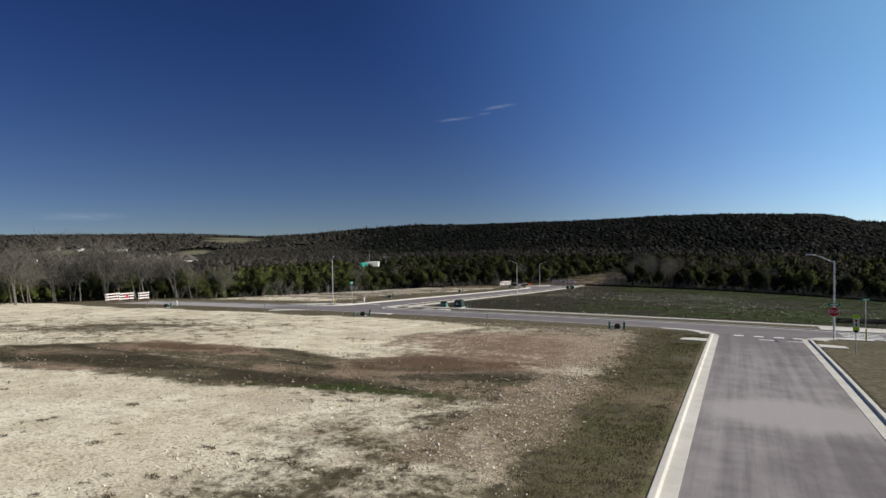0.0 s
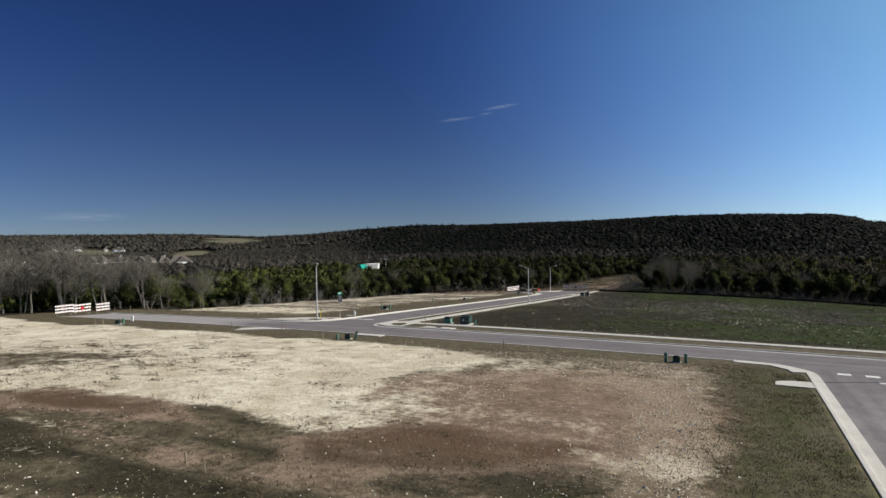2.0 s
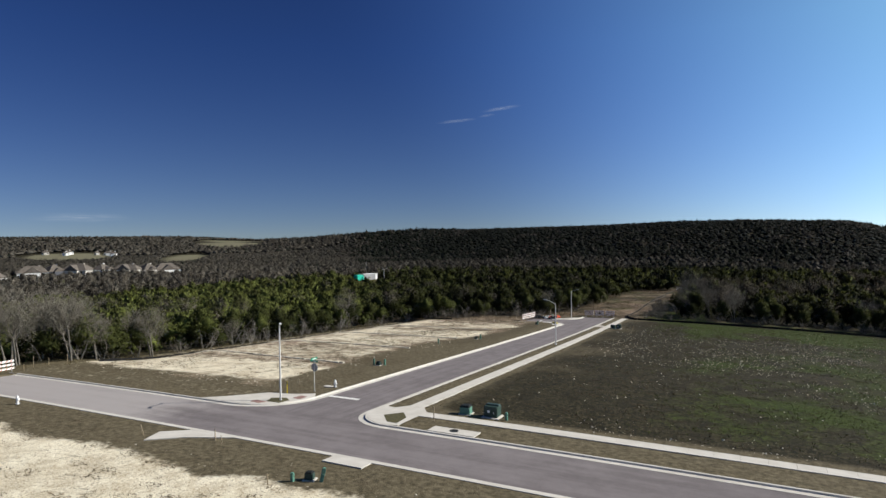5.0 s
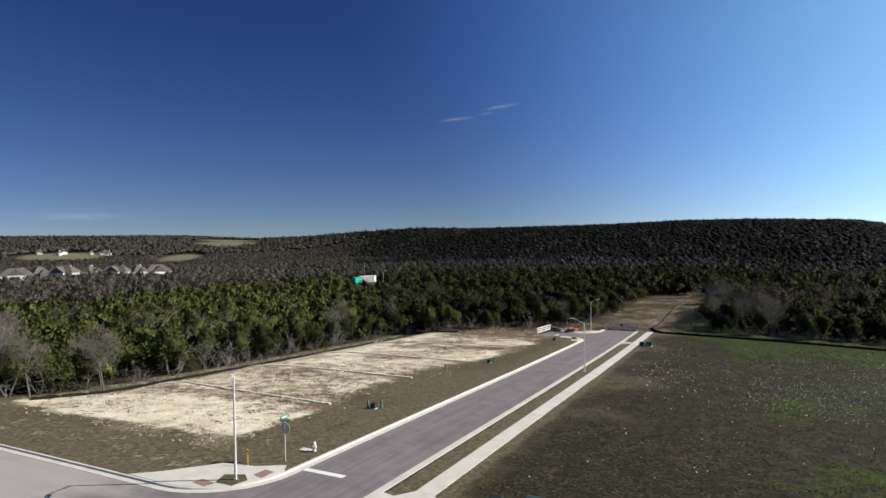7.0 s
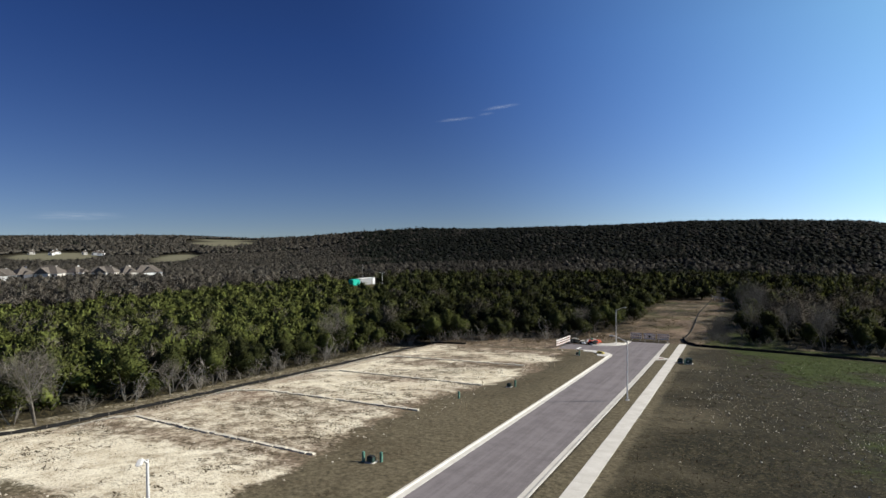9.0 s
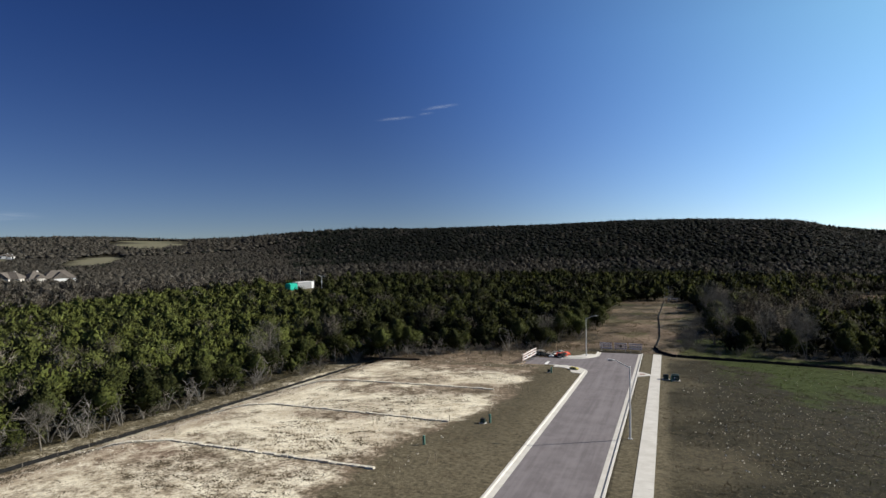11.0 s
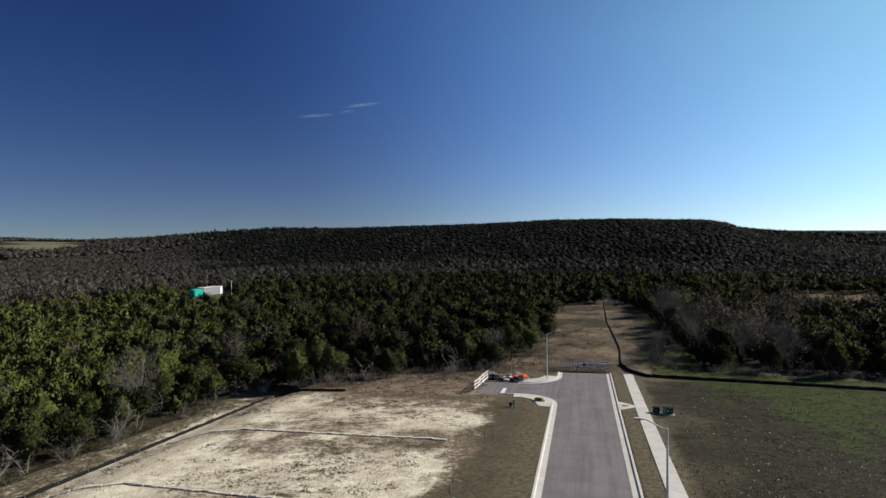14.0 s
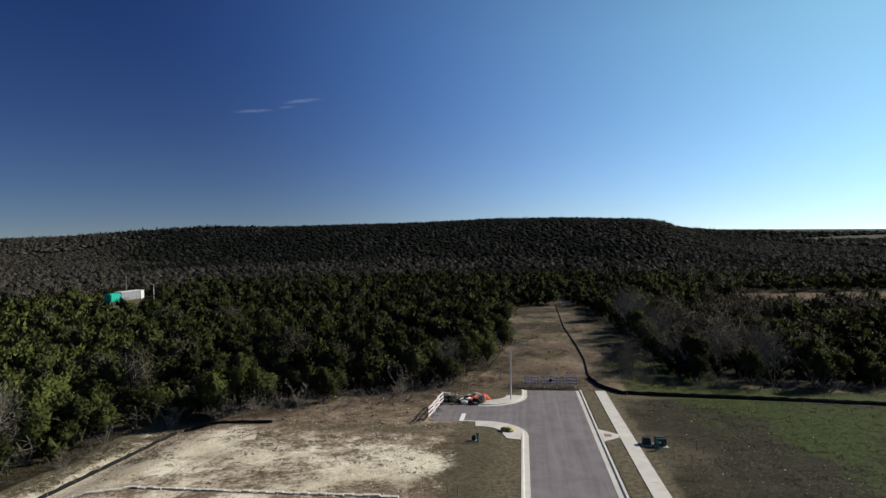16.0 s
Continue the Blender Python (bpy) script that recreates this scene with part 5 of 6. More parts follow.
def juniper_meshes(seed, h):
    """Several leaning stems with dead lower twigs, and a dense lumpy crown."""
    r, g = random.Random(seed), np.random.default_rng(seed)
    bm = bmesh.new()
    for s in range(r.randint(2, 4)):
        a = r.uniform(0, 6.28)
        pts, d = limb(bm, (0.2 * math.cos(a), 0.2 * math.sin(a), -0.1), (0.5 * math.cos(a), 0.5 * math.sin(a), 1), h * 0.7, 0.09, 0.035, 6, r, 0.22, 5)
        for i in range(9):
            b = r.uniform(0, 6.28)
            p2, d2 = limb(bm, pts[r.randint(1, 4)], (math.cos(b), math.sin(b), r.uniform(-0.3, 0.6)), r.uniform(0.7, 1.7), 0.03, 0.01, 3, r, 0.35, 2)
            for k in range(3):
                e = r.uniform(0, 6.28)
                limb(bm, p2[r.randint(1, 2)], d2 + Vector((math.cos(e), math.sin(e), r.uniform(-0.4, 0.5))), r.uniform(0.3, 0.7), 0.012, 0.005, 3, r, 0.3, 1)
    c = juniper_crown(g, 1700, 0.21, h, 2.7, 0.2, 14, 0.38)
    v = c.reshape(-1, 6)
    ob = mesh_np("crown", v[:, :3], np.arange(len(v)).reshape(-1, 3), JUNIPER_TREE, normals=v[:, 3:])
    me = ob.data
    bpy.data.objects.remove(ob)
    return mesh_of("trunk", bm, PALE_BARK), me


PALE_BARK = plain("pale_bark", (0.10, 0.088, 0.073), (0.215, 0.195, 0.167), 2.0, 0.9, 0, 15, 0.01)
TWIG = plain("fine_twigs", (0.108, 0.097, 0.079), (0.185, 0.168, 0.139), 1.0, 0.9, 0, 10, 0)
OAKS = [oak_meshes(40 + k, h) for k, h in enumerate((8.2, 9.2, 7.6, 8.6, 9.6))]
BUSHES = [bush_meshes(90 + k) for k in range(5)]
JUNIPERS = [juniper_meshes(70 + k, h) for k, h in enumerate((5.6, 6.2, 5.0, 6.6, 5.8, 4.2))]


def tree(x, y, bare, k, scale, turn):
    label = "bare grey winter oak at the wood's edge" if bare else "dark olive juniper with bare lower stems"
    t = thing("oak_tree" if bare else "juniper_tree", x, y, label, "tree", "bare oaks" if bare else "junipers", turn)
    t.matrix_world = t.matrix_world @ Matrix.Diagonal((scale, scale, scale, 1))
    trunk, crown = (OAKS if bare else JUNIPERS)[k % (len(OAKS) if bare else len(JUNIPERS))]
    for nm, me in (("trunk", trunk), ("crown", crown)):
        o = new(nm, me)
        o.parent = t


bare_edge = bare_ones(edge_x, edge_y, rng)
for i in range(len(edge_x)):
    tree(float(edge_x[i]), float(edge_y[i]), bool(bare_edge[i]), i, float(rng.uniform(0.7, 1.2)), float(rng.uniform(0, 360)))
# single trees that stand clear of the wood
for i, (x, y, bare, sc) in enumerate(((-91.5, 62.4, True, 1.2), (-93.5, 58.5, True, 1.1), (-96.0, 55.0, True, 1.15), (-88.3, 79.4, True, 0.85), (-92.9, 43.5, True, 1.0), (-94.0, 45.5, True, 0.8), (-91.5, 76.0, False, 1.0), (-90.0, 70.0, False, 1.0), (-92.0, 66.5, False, 0.9), (-90.5, 78.5, False, 0.9),
                                      (-90.5, 73.5, False, 0.9), (-57.0, 170.5, True, 0.7), (-89.0, 95.0, True, 0.6), (-31.5, 176.0, True, 0.5), (-30.0, 179.5, True, 0.55), (-90.6, 63.0, True, 0.95), (-89.2, 68.6, True, 1.0), (-89.0, 71.6, True, 0.85), (-91.2, 70.2, True, 1.05), (-89.3, 80.0, True, 0.8), (-93.5, 67.5, True, 1.1), (-97.0, 60.5, True, 1.3), (-99.5, 53.0, True, 1.3), (-100.5, 65.5, True, 1.25), (-103.5, 58.0, True, 1.35), (-98.0, 71.0, True, 1.2), (-105.0, 64.0, True, 1.35), (-102.0, 49.0, True, 1.3))):
    tree(x, y, bare, i, sc, i * 77.0)

def shrub(x, y, k, scale):
    t = thing("bare_shrub", x, y, "low bare grey shrub at the wood's edge", "shrub", "bare shrubs", k * 53.0)
    t.matrix_world = t.matrix_world @ Matrix.Diagonal((scale * 3.2, scale * 3.2, scale * 2.8, 1))
    for nm, me in zip(("stem", "crown"), BUSHES[k % len(BUSHES)]):
        o = new(nm, me)
        o.parent = t


for i in range(9):
    shrub(-89.0 + random.uniform(-1.3, 0.6), 86 + i * 7 + random.uniform(-2.5, 2.5), i, random.uniform(0.2, 0.34))
for i in range(12):
    shrub(-82 + i * 2.3, 151.5 + 9.5 * min(1, i / 11) + random.uniform(-0.6, 0.6), i, random.uniform(0.2, 0.36))
for i in range(14):
    shrub(-31.5 + random.uniform(-1.6, 2.5), 168 + i * 1.6, i, random.uniform(0.22, 0.34))
for i in range(30):
    shrub(-27 + i * 2.6, 167.3 + random.uniform(-0.8, 1.0), i + 3, random.uniform(0.2, 0.34))

SILVER = plain("silvered_dead_wood", (0.15, 0.135, 0.115), (0.30, 0.275, 0.24), 2.0, 0.9, 0, 15, 0.01)


def snag_meshes(seed):
    """Dead silvered stems that fan out low from one root."""
    r = random.Random(seed)
    bm, tw = bmesh.new(), bmesh.new()
    for i in range(r.randint(4, 7)):
        a = r.uniform(0, 6.28)
        pts, d = limb(bm, (0.15 * math.cos(a), 0.15 * math.sin(a), -0.1), (math.cos(a), math.sin(a), r.uniform(0.9, 3.2)), r.uniform(2.0, 4.4), 0.055, 0.014, 5, r, 0.26, 5)
        for j in range(9):
            b = r.uniform(0, 6.28)
            p2, d2 = limb(tw, pts[r.randint(1, 5)], d + Vector((math.cos(b), math.sin(b), r.uniform(-0.4, 0.5))), r.uniform(0.5, 1.3), 0.026, 0.008, 3, r, 0.3, 2)
            for k in range(3):
                c = r.uniform(0, 6.28)
                limb(tw, p2[r.randint(1, 2)], d2 + Vector((math.cos(c), math.sin(c), r.uniform(-0.3, 0.5))), r.uniform(0.25, 0.6), 0.012, 0.005, 3, r, 0.3, 1)
    return mesh_of("stem", bm, SILVER), mesh_of("crown", tw, SILVER)


SNAGS = [snag_meshes(120 + k) for k in range(5)]


def snag(x, y, k, scale):
    t = thing("dead_juniper", x, y, "dead silvered juniper stems at the wood's edge", "dead tree", "dead junipers", k * 71.0)
    t.matrix_world = t.matrix_world @ Matrix.Diagonal((scale, scale, scale, 1))
    for nm, me in zip(("stem", "crown"), SNAGS[k % len(SNAGS)]):
        o = new(nm, me)
        o.parent = t


for i, (x, y) in enumerate(((-89.3, 90.5), (-89.5, 97.5), (-89.2, 99.5), (-89.6, 104.0), (-89.4, 112.5), (-89.6, 125.0), (-87.4, 150.2), (-73.5, 155.4), (-62.5, 162.4))):
    snag(x, y, i, 0.75 + 0.3 * math.sin(i * 2.2) ** 2)

# ---- the depot in the wood and the houses beyond ----


def depot():
    x, y = -199.0, 295.3
    t = thing("depot", x, y, "white site container with a green tarpaulin end", "shed", "", 76, gz1(x, y) + 1.7)
    part("plinth", box(15.5, 3.2, 3.0, 0, 0, -2.95, 0.05), MULCH, t)
    part("wall", box(10.0, 3.4, 3.2, 2.4, 0, 0, 0.05), BARE_ALU, t)
    part("end_wall", box(1.6, 3.6, 3.4, 6.6, -0.1, 0, 0.05), WHITE, t)
    part("roof", box(10.6, 3.8, 0.2, 2.4, 0, 3.2, 0.04), STEEL, t)
    part("tarpaulin", box(5.2, 3.7, 3.1, -5.0, -0.1, 0, 0.35, taper=0.93), TEAL, t, "bright green tarpaulin cover")
    part("door", box(0.9, 0.06, 2.0, 4.4, -1.72, 0.05), BARE_ALU, t)
    part("mast", rod(0.06, 0.04, 10, 3.5, 3, 0, 6), STEEL, t)


depot()
x, y = -186.0, 294.3
t = thing("yard_lamp", x, y, "white double headed yard lamp among junipers", "lamp post")
part("pole", rod(0.12, 0.09, 8.2, 0, 0, 0, 8), WHITE, t)
for sx in (-1, 1):
    part("arm", pipe([(0, 0, 7.7), (sx * 0.7, 0, 8.1), (sx * 1.3, 0, 8.5)], (0.07, 0.06, 0.05), 6), WHITE, t)
    part("lamp_head", box(0.6, 0.3, 0.15, sx * 1.4, 0, 8.45, 0.03), WHITE, t)


for x, y, w in ((-33.6, 274.5, 3.4), (-35.2, 282.0, 2.2), (-36.0, 330.0, 3.0)):
    t = thing("pipe_barrier", x, y, "low white pipe barrier across a woodland track", "barrier", "track barriers")
    part("rail", box(w, 0.14, 0.16, 0, 0, 1.0, 0.03), WHITE, t)
    for sx in (-1, 1):
        part("post", rod(0.07, 0.06, 1.1, sx * w * 0.42, 0, -0.05, 8), WHITE, t)


def house(x, y, turn, w, d, wall, label, tall=3.6):
    t = thing("house", x, y, label, "house", "far houses", turn, gz1(x, y))
    part("wall", box(w, d, tall, 0, 0, -0.4), wall, t)
    bm = bmesh.new()
    z, rise, o = tall - 0.4, d * 0.42, 0.5
    v = [bm.verts.new(p) for p in ((-w / 2 - o, -d / 2 - o, z), (w / 2 + o, -d / 2 - o, z), (w / 2 + o, d / 2 + o, z), (-w / 2 - o, d / 2 + o, z), (-w / 2 + d * 0.42, 0, z + rise), (w / 2 - d * 0.42, 0, z + rise))]
    for f in ((0, 1, 5, 4), (2, 3, 4, 5), (1, 2, 5), (3, 0, 4), (3, 2, 1, 0)):
        bm.faces.new([v[i] for i in f])
    roof = part("roof", bm, ROOF, t)
    part("chimney", box(0.9, 0.9, 2.0, w * 0.2, 1.0, z + rise * 0.5), wall, roof)
    for i in range(4):
        part("window", box(1.3, 0.12, 1.5, -w / 2 + w * (i + 0.6) / 4.3, -d / 2 - 0.03, tall - 2.4), DARK_GLASS, t)
    gable = bmesh.new()
    gw = w * 0.28
    g = [gable.verts.new(p) for p in ((-gw, -d / 2 - 2.2, z), (gw, -d / 2 - 2.2, z), (0, -d / 2 - 2.2, z + gw * 0.8), (-gw, 0, z), (gw, 0, z), (0, 0, z + gw * 0.8))]
    for f in ((0, 1, 2), (1, 4, 5, 2), (3, 0, 2, 5), (0, 3, 4, 1)):
        gable.faces.new([g[i] for i in f])
    part("gable_roof", gable, ROOF, t)
    part("gable_wall", box(gw * 1.8, 2.2, tall - 0.2, 0, -d / 2 - 1.0, -0.3), wall, t)


for i, (x, y) in enumerate(HOUSES):
    house(x, y, 62 + 40 * math.sin(i * 2.6), 12 + 3.2 * math.sin(i * 3.1 + 1.5), 9 + 1.2 * math.sin(i * 1.3), (WHITE, SLATE, STUCCO)[i % 7 % 3] if i != 4 else STUCCO, "suburban house with a brown hipped roof beyond the wood", 3.5)
for i in range(7):
    house(-868 + i * 21, 500 + i * 8 + 14 * math.sin(i * 2.3), 60 + 20 * math.sin(i), 8 + 3 * math.sin(i * 1.9), 6, WHITE if i % 3 else STUCCO, "small white house across the valley")
house(-1350, 1010, 40, 30, 14, WHITE, "long white house on the far ridge")
house(-560, 905, 30, 20, 12, STUCCO, "pale house on the far ridge")

# ---- loose stones, weeds and grass ----


def stones(x, y, size, name, mat, label, rng):
    """Many small angular stones as one mesh."""
    k = len(x)
    base = np.array([(1, 0, 0), (0, 1, 0), (-1, 0, 0), (0, -1, 0), (0.3, 0.3, 0.8), (-0.4, -0.2, 0.7)], float)
    tri = np.array([(0, 1, 4), (1, 2, 5), (1, 5, 4), (2, 3, 5), (3, 0, 4), (3, 4, 5)])
    a = rng.uniform(0, 6.28, k)
    v = base[None] * rng.uniform(0.6, 1.4, (k, 6, 3)) * size[:, None, None]
    vx, vy = v[:, :, 0] * np.cos(a)[:, None] - v[:, :, 1] * np.sin(a)[:, None], v[:, :, 0] * np.sin(a)[:, None] + v[:, :, 1] * np.cos(a)[:, None]
    X, Y = vx + x[:, None], vy + y[:, None]
    Z = (gz(x, y) + 0.10 * (fbm(x, y, 3.0, 1) - 0.5))[:, None] + v[:, :, 2]
    V = np.stack([X, Y, Z], -1).reshape(-1, 3)
    F = (tri[None] + (np.arange(k) * 6)[:, None, None]).reshape(-1, 3)
    ob = mesh_np(name, V, F, mat)
    ob.data.shade_flat()
    return tagged(ob, label, "stones", kind="stuff")


def tufts(x, y, size, blades, name, mat, label, rng, spread=0.5, tall=1.0, wide=0.1):
    """Many small tufts of blades as one mesh."""
    k = len(x)
    a = rng.uniform(0, 6.28, (k, blades))
    rr = rng.uniform(0, 1, (k, blades)) ** 0.6 * spread * size[:, None]
    bx, by = x[:, None] + rr * np.cos(a) * 1.6, y[:, None] + rr * np.sin(a)
    lean = rng.uniform(0.2, 1.0, (k, blades)) * size[:, None] * 0.8
    h = rng.uniform(0.3, 1.0, (k, blades)) * size[:, None] * tall
    w = wide * size[:, None] * rng.uniform(0.6, 1.4, (k, blades))
    z = (gz(x, y) + 0.10 * (fbm(x, y, 3.0, 1) - 0.5))[:, None] - 0.02 + 0 * a
    t = rng.uniform(0, 6.28, (k, blades))
    p0 = np.stack([bx - w * np.sin(t), by + w * np.cos(t), z], -1)
    p1 = np.stack([bx + w * np.sin(t), by - w * np.cos(t), z], -1)
    p2 = np.stack([bx + lean * np.cos(t + 0.4), by + lean * np.sin(t + 0.4), z + h], -1)
    V = np.stack([p0, p1, p2], 2).reshape(-1, 3)
    return tagged(mesh_np(name, V, np.arange(len(V)).reshape(-1, 3), mat), label, "weeds", kind="stuff")


def sprinkle(k, x0, x1, y0, y1, keep, rng):
    x, y = rng.uniform(x0, x1, k), rng.uniform(y0, y1, k)
    ok = (keep(x, y) > rng.uniform(0, 1, k)) & ~street(x, y, 0.3)
    ok &= ~((x > -37.8) & (x < -36.1) & (y > 62)) & ~((x > -37) & (y > 62.7) & (y < 64.4))
    return x[ok], y[ok]


CHIPS = plain("limestone_chips", (0.45, 0.38, 0.285), (0.80, 0.745, 0.63), 2.5, 0.9, 0, 5, 0)
DARK_WEED = leafy("brown_weeds", (0.045, 0.033, 0.020), (0.105, 0.079, 0.049), (0.065, 0.049, 0.031), spread=(1.0, 1.0))
DRY = leafy("dry_weeds", (0.055, 0.043, 0.026), (0.135, 0.106, 0.068), (0.080, 0.064, 0.040), spread=(1.0, 1.0), flat_lit=True)
STRAW = leafy("straw_grass", (0.070, 0.056, 0.028), (0.14, 0.115, 0.062), (0.088, 0.073, 0.037), spread=(1.0, 1.0))
LAWN = leafy("olive_grass", (0.10, 0.088, 0.038), (0.23, 0.205, 0.09), (0.18, 0.152, 0.072), spread=(1.0, 1.0))
FIELD_GREEN = leafy("field_grass", (0.022, 0.038, 0.005), (0.070, 0.095, 0.016), (0.045, 0.056, 0.015), spread=(1.0, 1.0))
x, y = sprinkle(120000, -60, 0, 0, 50, rubble, rng)
stones(x, y, 0.016 + 0.05 * rng.power(0.18, len(x)), "limestone_gravel", CHIPS, "scattered pale limestone chips on bare ground", rng)
x, y = sprinkle(22000, -85, -50, 64, 150, rubble, rng)
stones(x, y, 0.025 + 0.07 * rng.power(0.3, len(x)), "limestone_gravel", CHIPS, "scattered pale limestone chips on bare lots", rng)
x, y = sprinkle(40000, -36, 70, 65, 160, lambda x, y: smooth(-35, -29, x) * (0.05 + 0.5 * smooth(0.5, 0.62, fbm(x, y, 10, 61)) * smooth(150, 132, y) + 0.35 * band(x, -31, 5, 3) * band(y, 104, 136, 4)), rng)
stones(x, y, 0.022 + 0.075 * rng.power(0.3, len(x)), "field_stones", CHIPS, "pale stones in the weedy field", rng)
x, y = sprinkle(1500, -110, -52, 148, 172, lambda x, y: 0.3 + 0 * x, rng)
stones(x, y, 0.03 + 0.12 * rng.power(0.4, len(x)), "field_stones", CHIPS, "pale stones along the wood's edge", rng)


def weedy_lots(x, y):
    behind = smooth(-1, 1, y - np.interp(x, (-60, -36, -22, -9), (12.5, 13.5, 14.5, 17.5)))
    south = (y < 50) * (x < -2) * (0.02 + behind * (0.07 + 0.25 * band(y, 44, 49, 1) * smooth(-34, -20, x) + 0.4 * smooth(0.5, 0.72, fbm(x, y, 5, 71)) * smooth(0.35, 0.6, fbm(x, y, 17, 73)) + 0.75 * np.clip(1.6 * oval(x, y, -48, 31, 18, 8, 22), 0, 1)))
    swale = (y > 14) * (y < np.interp(x, (-50, -30, -20), (31, 25, 24))) * (x < -4) * 0.14
    west = (y > 64) * (x < -50) * (0.10 + 0.75 * smooth(0.44, 0.62, fbm(x, y, 8, 72)) * smooth(0.3, 0.55, fbm(x, y, 21, 74)))
    return np.clip(south + swale + west, 0, 1)


x, y = sprinkle(15000, -75, -1, 0, 50, weedy_lots, rng)
tufts(x, y, 0.12 + 0.34 * rng.power(0.4, len(x)), 34, "dead_weeds", DRY, "low dead weeds on bare caliche", rng, 1.1, 0.24, 0.11)
# single dark cushions on the front pad
x, y = sprinkle(520, -34, -5, 0, 16.5, lambda x, y: (0.2 + 0.8 * smooth(-26, -18, x)) * smooth(0.40, 0.56, fbm(x, y, 5, 77)) * (y < np.interp(x, (-36, -22, -9), (13, 14, 17))), rng)
tufts(x, y, 0.10 + 0.22 * rng.power(0.7, len(x)), 90, "dead_weeds", DARK_WEED, "compact brown weed cushions on bare caliche", rng, 0.66, 0.34, 0.06)
x, y = sprinkle(5200, -70, -6, 12, 40, lambda x, y: np.clip(1.8 * oval(x, y, -46, 29, 21, 9, 18), 0, 1) * (0.3 + 0.7 * smooth(0.42, 0.58, fbm(x * 0.4, y, 2.2, 29))) + 0.3 * band(y, 15, 24, 2) * smooth(0.5, 0.64, fbm(x * 0.25, y, 1.6, 91)), rng)
tufts(x, y, 0.10 + 0.26 * rng.power(0.6, len(x)), 30, "dead_weeds", DARK_WEED, "dark dead weeds on rough caliche", rng, 0.9, 0.34, 0.07)
# thin matted grass at the pad's verge side
x, y = sprinkle(5200, -15, -3, 0, 17, lambda x, y: smooth(-14, -7, x) * smooth(0.46, 0.58, fbm(x, y, 3.2, 25)), rng)
tufts(x, y, 0.07 + 0.12 * rng.power(0.5, len(x)), 14, "dead_grass", STRAW, "thin dead grass over limestone gravel", rng, 1.5, 0.5, 0.07)
x, y = sprinkle(17000, -86, -50, 64, 149, weedy_lots, rng)
tufts(x, y, 0.14 + 0.40 * rng.power(0.5, len(x)), 20, "dead_weeds", DRY, "low dead weeds on bare lots", rng, 1.0, 0.22, 0.13)
x, y = sprinkle(24000, -36, 60, 65, 161, lambda x, y: 0.35 + 0.6 * smooth(0.4, 0.6, fbm(x, y, 5, 79)), rng)
tufts(x, y, 0.10 + 0.24 * rng.power(0.45, len(x)), 10, "dead_weeds", DARK_WEED, "low dark dead weeds in the field", rng, 1.3, 0.6)
x, y = sprinkle(30000, -36, 60, 66, 161, lambda x, y: (0.25 + 0.5 * smooth(0.4, 0.6, fbm(x, y, 9, 3))) * smooth(-31, -6, x) + 0.8 * smooth(-33, -24, x) * smooth(122, 146, y + 14 * (fbm(x, y, 14, 5) - 0.5)), rng)
tufts(x, y, 0.12 + 0.16 * rng.power(0.6, len(x)), 8, "green_grass", FIELD_GREEN, "short green grass in the field", rng, 1.3, 0.8)
def swale_grass(x, y):
    return 0.85 * band(y, np.interp(x, (-60, -35, -10), (10, 13.5, 16)), 25.0, 1.5) * (x < -4) * (0.2 + 0.8 * smooth(0.42, 0.58, fbm(x, y, 4, 93)))


x, y = sprinkle(11000, -60, -4, 8, 28, swale_grass, rng)
tufts(x, y, 0.09 + 0.14 * rng.power(0.5, len(x)), 8, "dead_grass", STRAW, "short dead grass in the swale", rng, 1.3, 0.7, 0.08)
x, y = sprinkle(4500, -36, 60, 65, 161, lambda x, y: 0.15 + 0.7 * smooth(0.45, 0.6, fbm(x, y, 4, 87)), rng)
tufts(x, y, 0.08 + 0.16 * rng.power(0.5, len(x)), 8, "dead_grass", STRAW, "pale dead grass in the field", rng, 1.2, 0.6)
x, y = sprinkle(26000, -9, 1.2, 0, 50, lambda x, y: smooth(-5.2, -2.0, x - np.interp(y, (2, 28), (1.6, 0)) + 3 * (fbm(x, y, 4, 75) - 0.5)), rng)
tufts(x, y, 0.06 + 0.09 * rng.power(0.7, len(x)), 8, "verge_grass", LAWN, "short mixed grass on the verge", rng, 1.5, 0.8)
x, y = sprinkle(9000, -9, 1.2, 0, 50, lambda x, y: smooth(-5.2, -2.0, x - np.interp(y, (2, 28), (1.6, 0)) + 3 * (fbm(x, y, 4, 76) - 0.5)), rng)
tufts(x, y, 0.06 + 0.10 * rng.power(0.7, len(x)), 8, "verge_grass", STRAW, "short straw coloured grass on the verge", rng, 1.5, 0.8)
x, y = sprinkle(9000, -24, -4, 12, 24, lambda x, y: np.clip(sum(3 * np.clip(oval(x, y, cx, cy, r * 1.7, r, 8), 0, 1) for cx, cy, r in GREEN_CLUMPS), 0, 0.6) * smooth(0.4, 0.6, fbm(x, y, 1.2, 67)), rng)
tufts(x, y, 0.10 + 0.15 * rng.power(0.7, len(x)), 14, "green_weeds", FIELD_GREEN, "green weeds in the swale", rng, 1.3, 0.3, 0.07)
x, y = sprinkle(9000, -110, -50, 60, 175, lambda x, y: ((x < -85.5) | (y > 148)) * 0.6, rng)
tufts(x, y, 0.15 + 0.3 * rng.power(0.6, len(x)), 12, "dead_grass", STRAW, "dead straw grass at the wood's edge", rng, 1.0, 0.9)
x, y = sprinkle(11000, -56, -25, 163, 283, lambda x, y: 0.25 + 0.5 * smooth(0.4, 0.6, fbm(x, y, 6, 84)), rng)
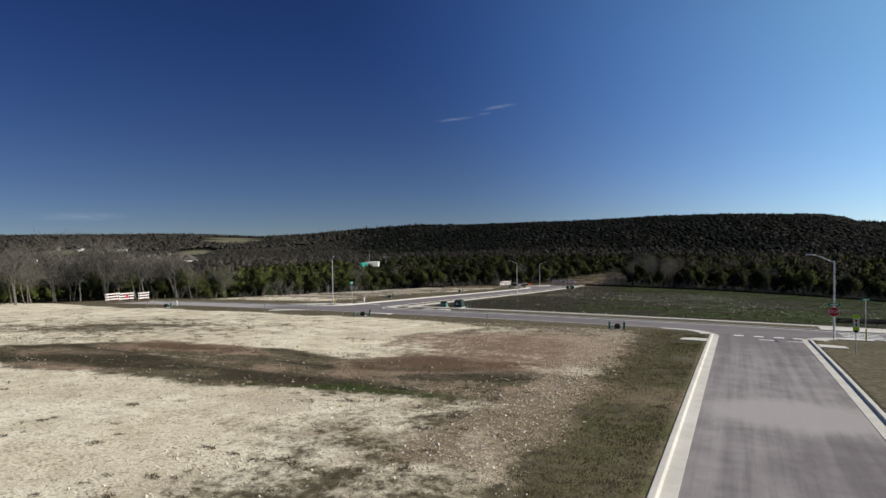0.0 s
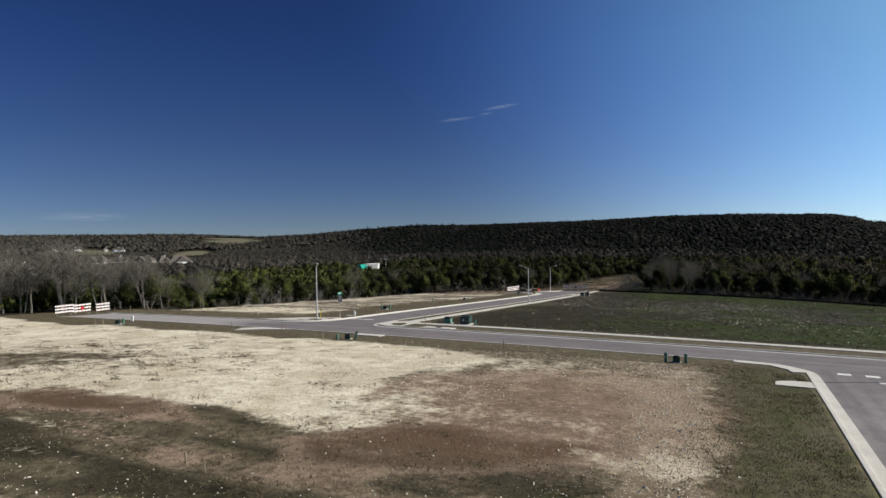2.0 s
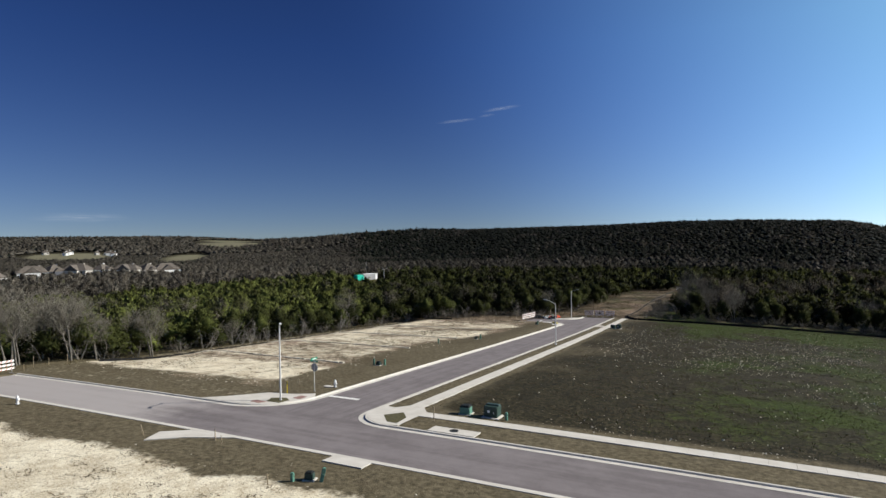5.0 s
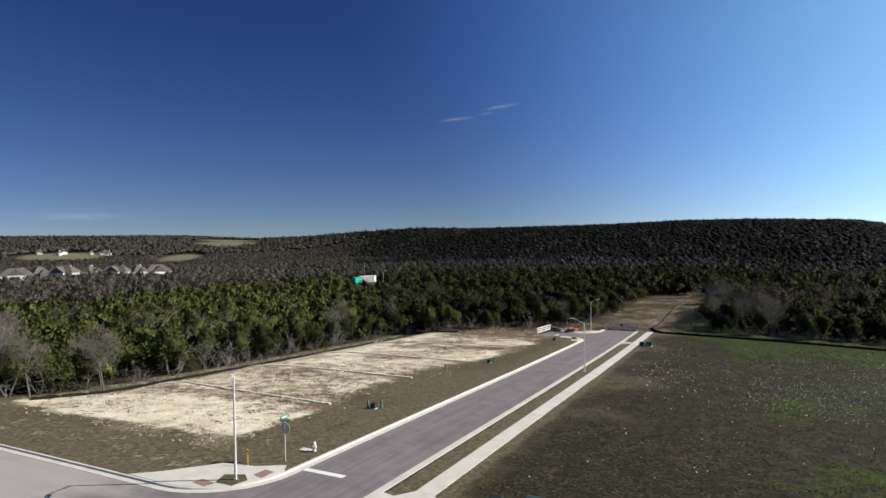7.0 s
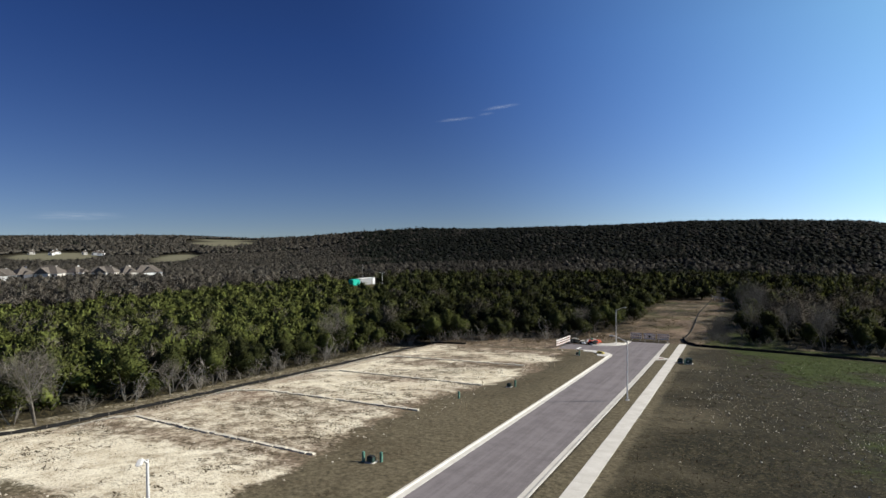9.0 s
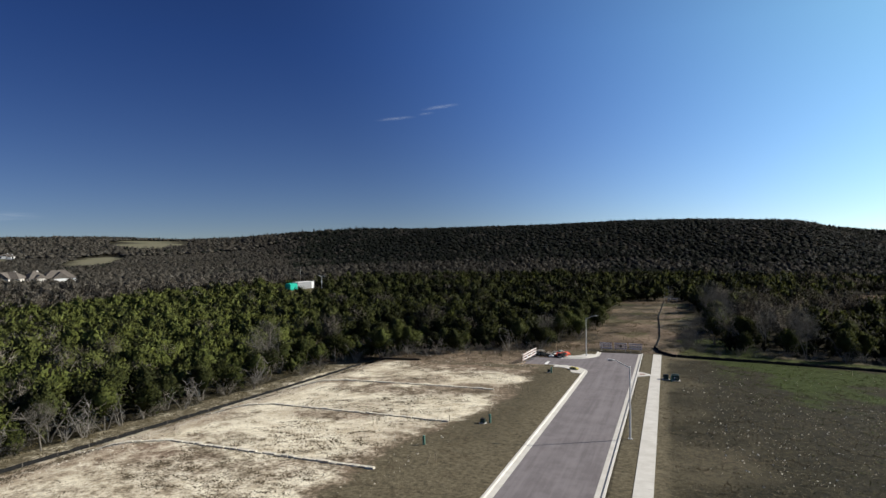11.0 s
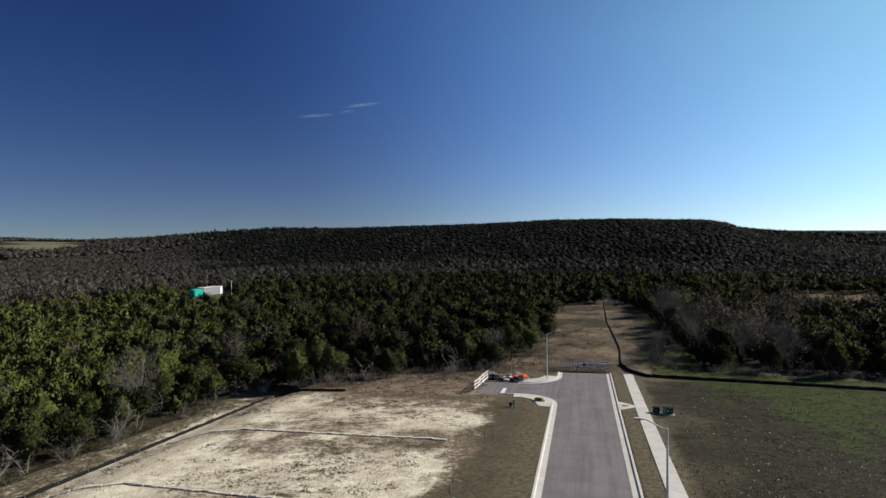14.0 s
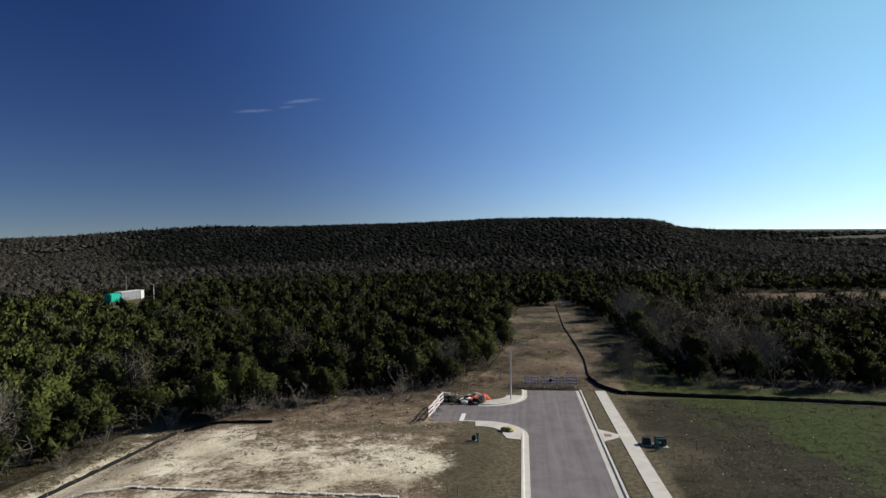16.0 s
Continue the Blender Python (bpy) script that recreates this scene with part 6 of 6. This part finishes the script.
tufts(x, y, 0.15 + 0.3 * rng.power(0.6, len(x)), 9, "dead_grass", STRAW, "dead straw grass on the cleared strip", rng, 1.2, 0.8)

# ---- thin clouds ----


def cloud(az, el, wide, high, turn, dense_):
    """A wisp of cirrus, far off and flat."""
    d = 4300.0
    p = Vector((math.sin(radians(az)) * math.cos(radians(el)), math.cos(radians(az)) * math.cos(radians(el)), math.sin(radians(el)))) * d + Vector((-20, 40, 12))
    bm = bmesh.new()
    bmesh.ops.create_grid(bm, x_segments=24, y_segments=6, size=1)
    for v in bm.verts:
        v.co = Vector((v.co.x * d * math.tan(radians(wide)) / 2, v.co.y * d * math.tan(radians(high)) / 2, 0))
    m, n, l, b = shader("cirrus_" + str(az), 1.0)
    co = n.new("ShaderNodeTexCoord")
    c = n.new("ShaderNodeVectorMath")
    c.operation = "MULTIPLY_ADD"
    l.new(co.outputs["Generated"], c.inputs[0])
    c.inputs[1].default_value, c.inputs[2].default_value = (2, 2, 0), (-1, -1, 0)
    ln = n.new("ShaderNodeVectorMath")
    ln.operation = "LENGTH"
    l.new(c.outputs[0], ln.inputs[0])
    body = ramp(n, l, ln.outputs["Value"], 1.0, 0.0)
    grain = noise_node(n, l, 3.0, 5, 0.6, co.outputs["Generated"], (1.5, 4, 1))
    fac = calc(n, l, "MULTIPLY", calc(n, l, "MULTIPLY", body, ramp(n, l, grain, 0.3, 0.75)), dense_)
    # the wisp emits its own brightness in place of scattered sunlight
    em, tr, mx = n.new("ShaderNodeEmission"), n.new("ShaderNodeBsdfTransparent"), n.new("ShaderNodeMixShader")
    em.inputs["Color"].default_value, em.inputs["Strength"].default_value = (0.75, 0.85, 1.0, 1), 0.42
    l.new(fac, mx.inputs[0])
    l.new(tr.outputs[0], mx.inputs[1])
    l.new(em.outputs[0], mx.inputs[2])
    l.new(mx.outputs[0], n["Material Output"].inputs["Surface"])
    ob = part("cloud", bm, m, None)
    ob.matrix_world = look(p, (-20, 40, 12)) @ pose(0, 0, 0, 0, 0, turn)
    tagged(ob, "thin white wisp of cirrus cloud", "cloud", kind="structure")


cloud(-25.3, 11.0, 4.6, 0.4, -5, 0.4)
cloud(-21.0, 12.05, 4.4, 0.45, -7, 0.45)
cloud(-22.4, 11.45, 2.0, 0.35, -6, 0.25)
cloud(-58.5, 1.85, 9.0, 1.0, 0, 0.35)
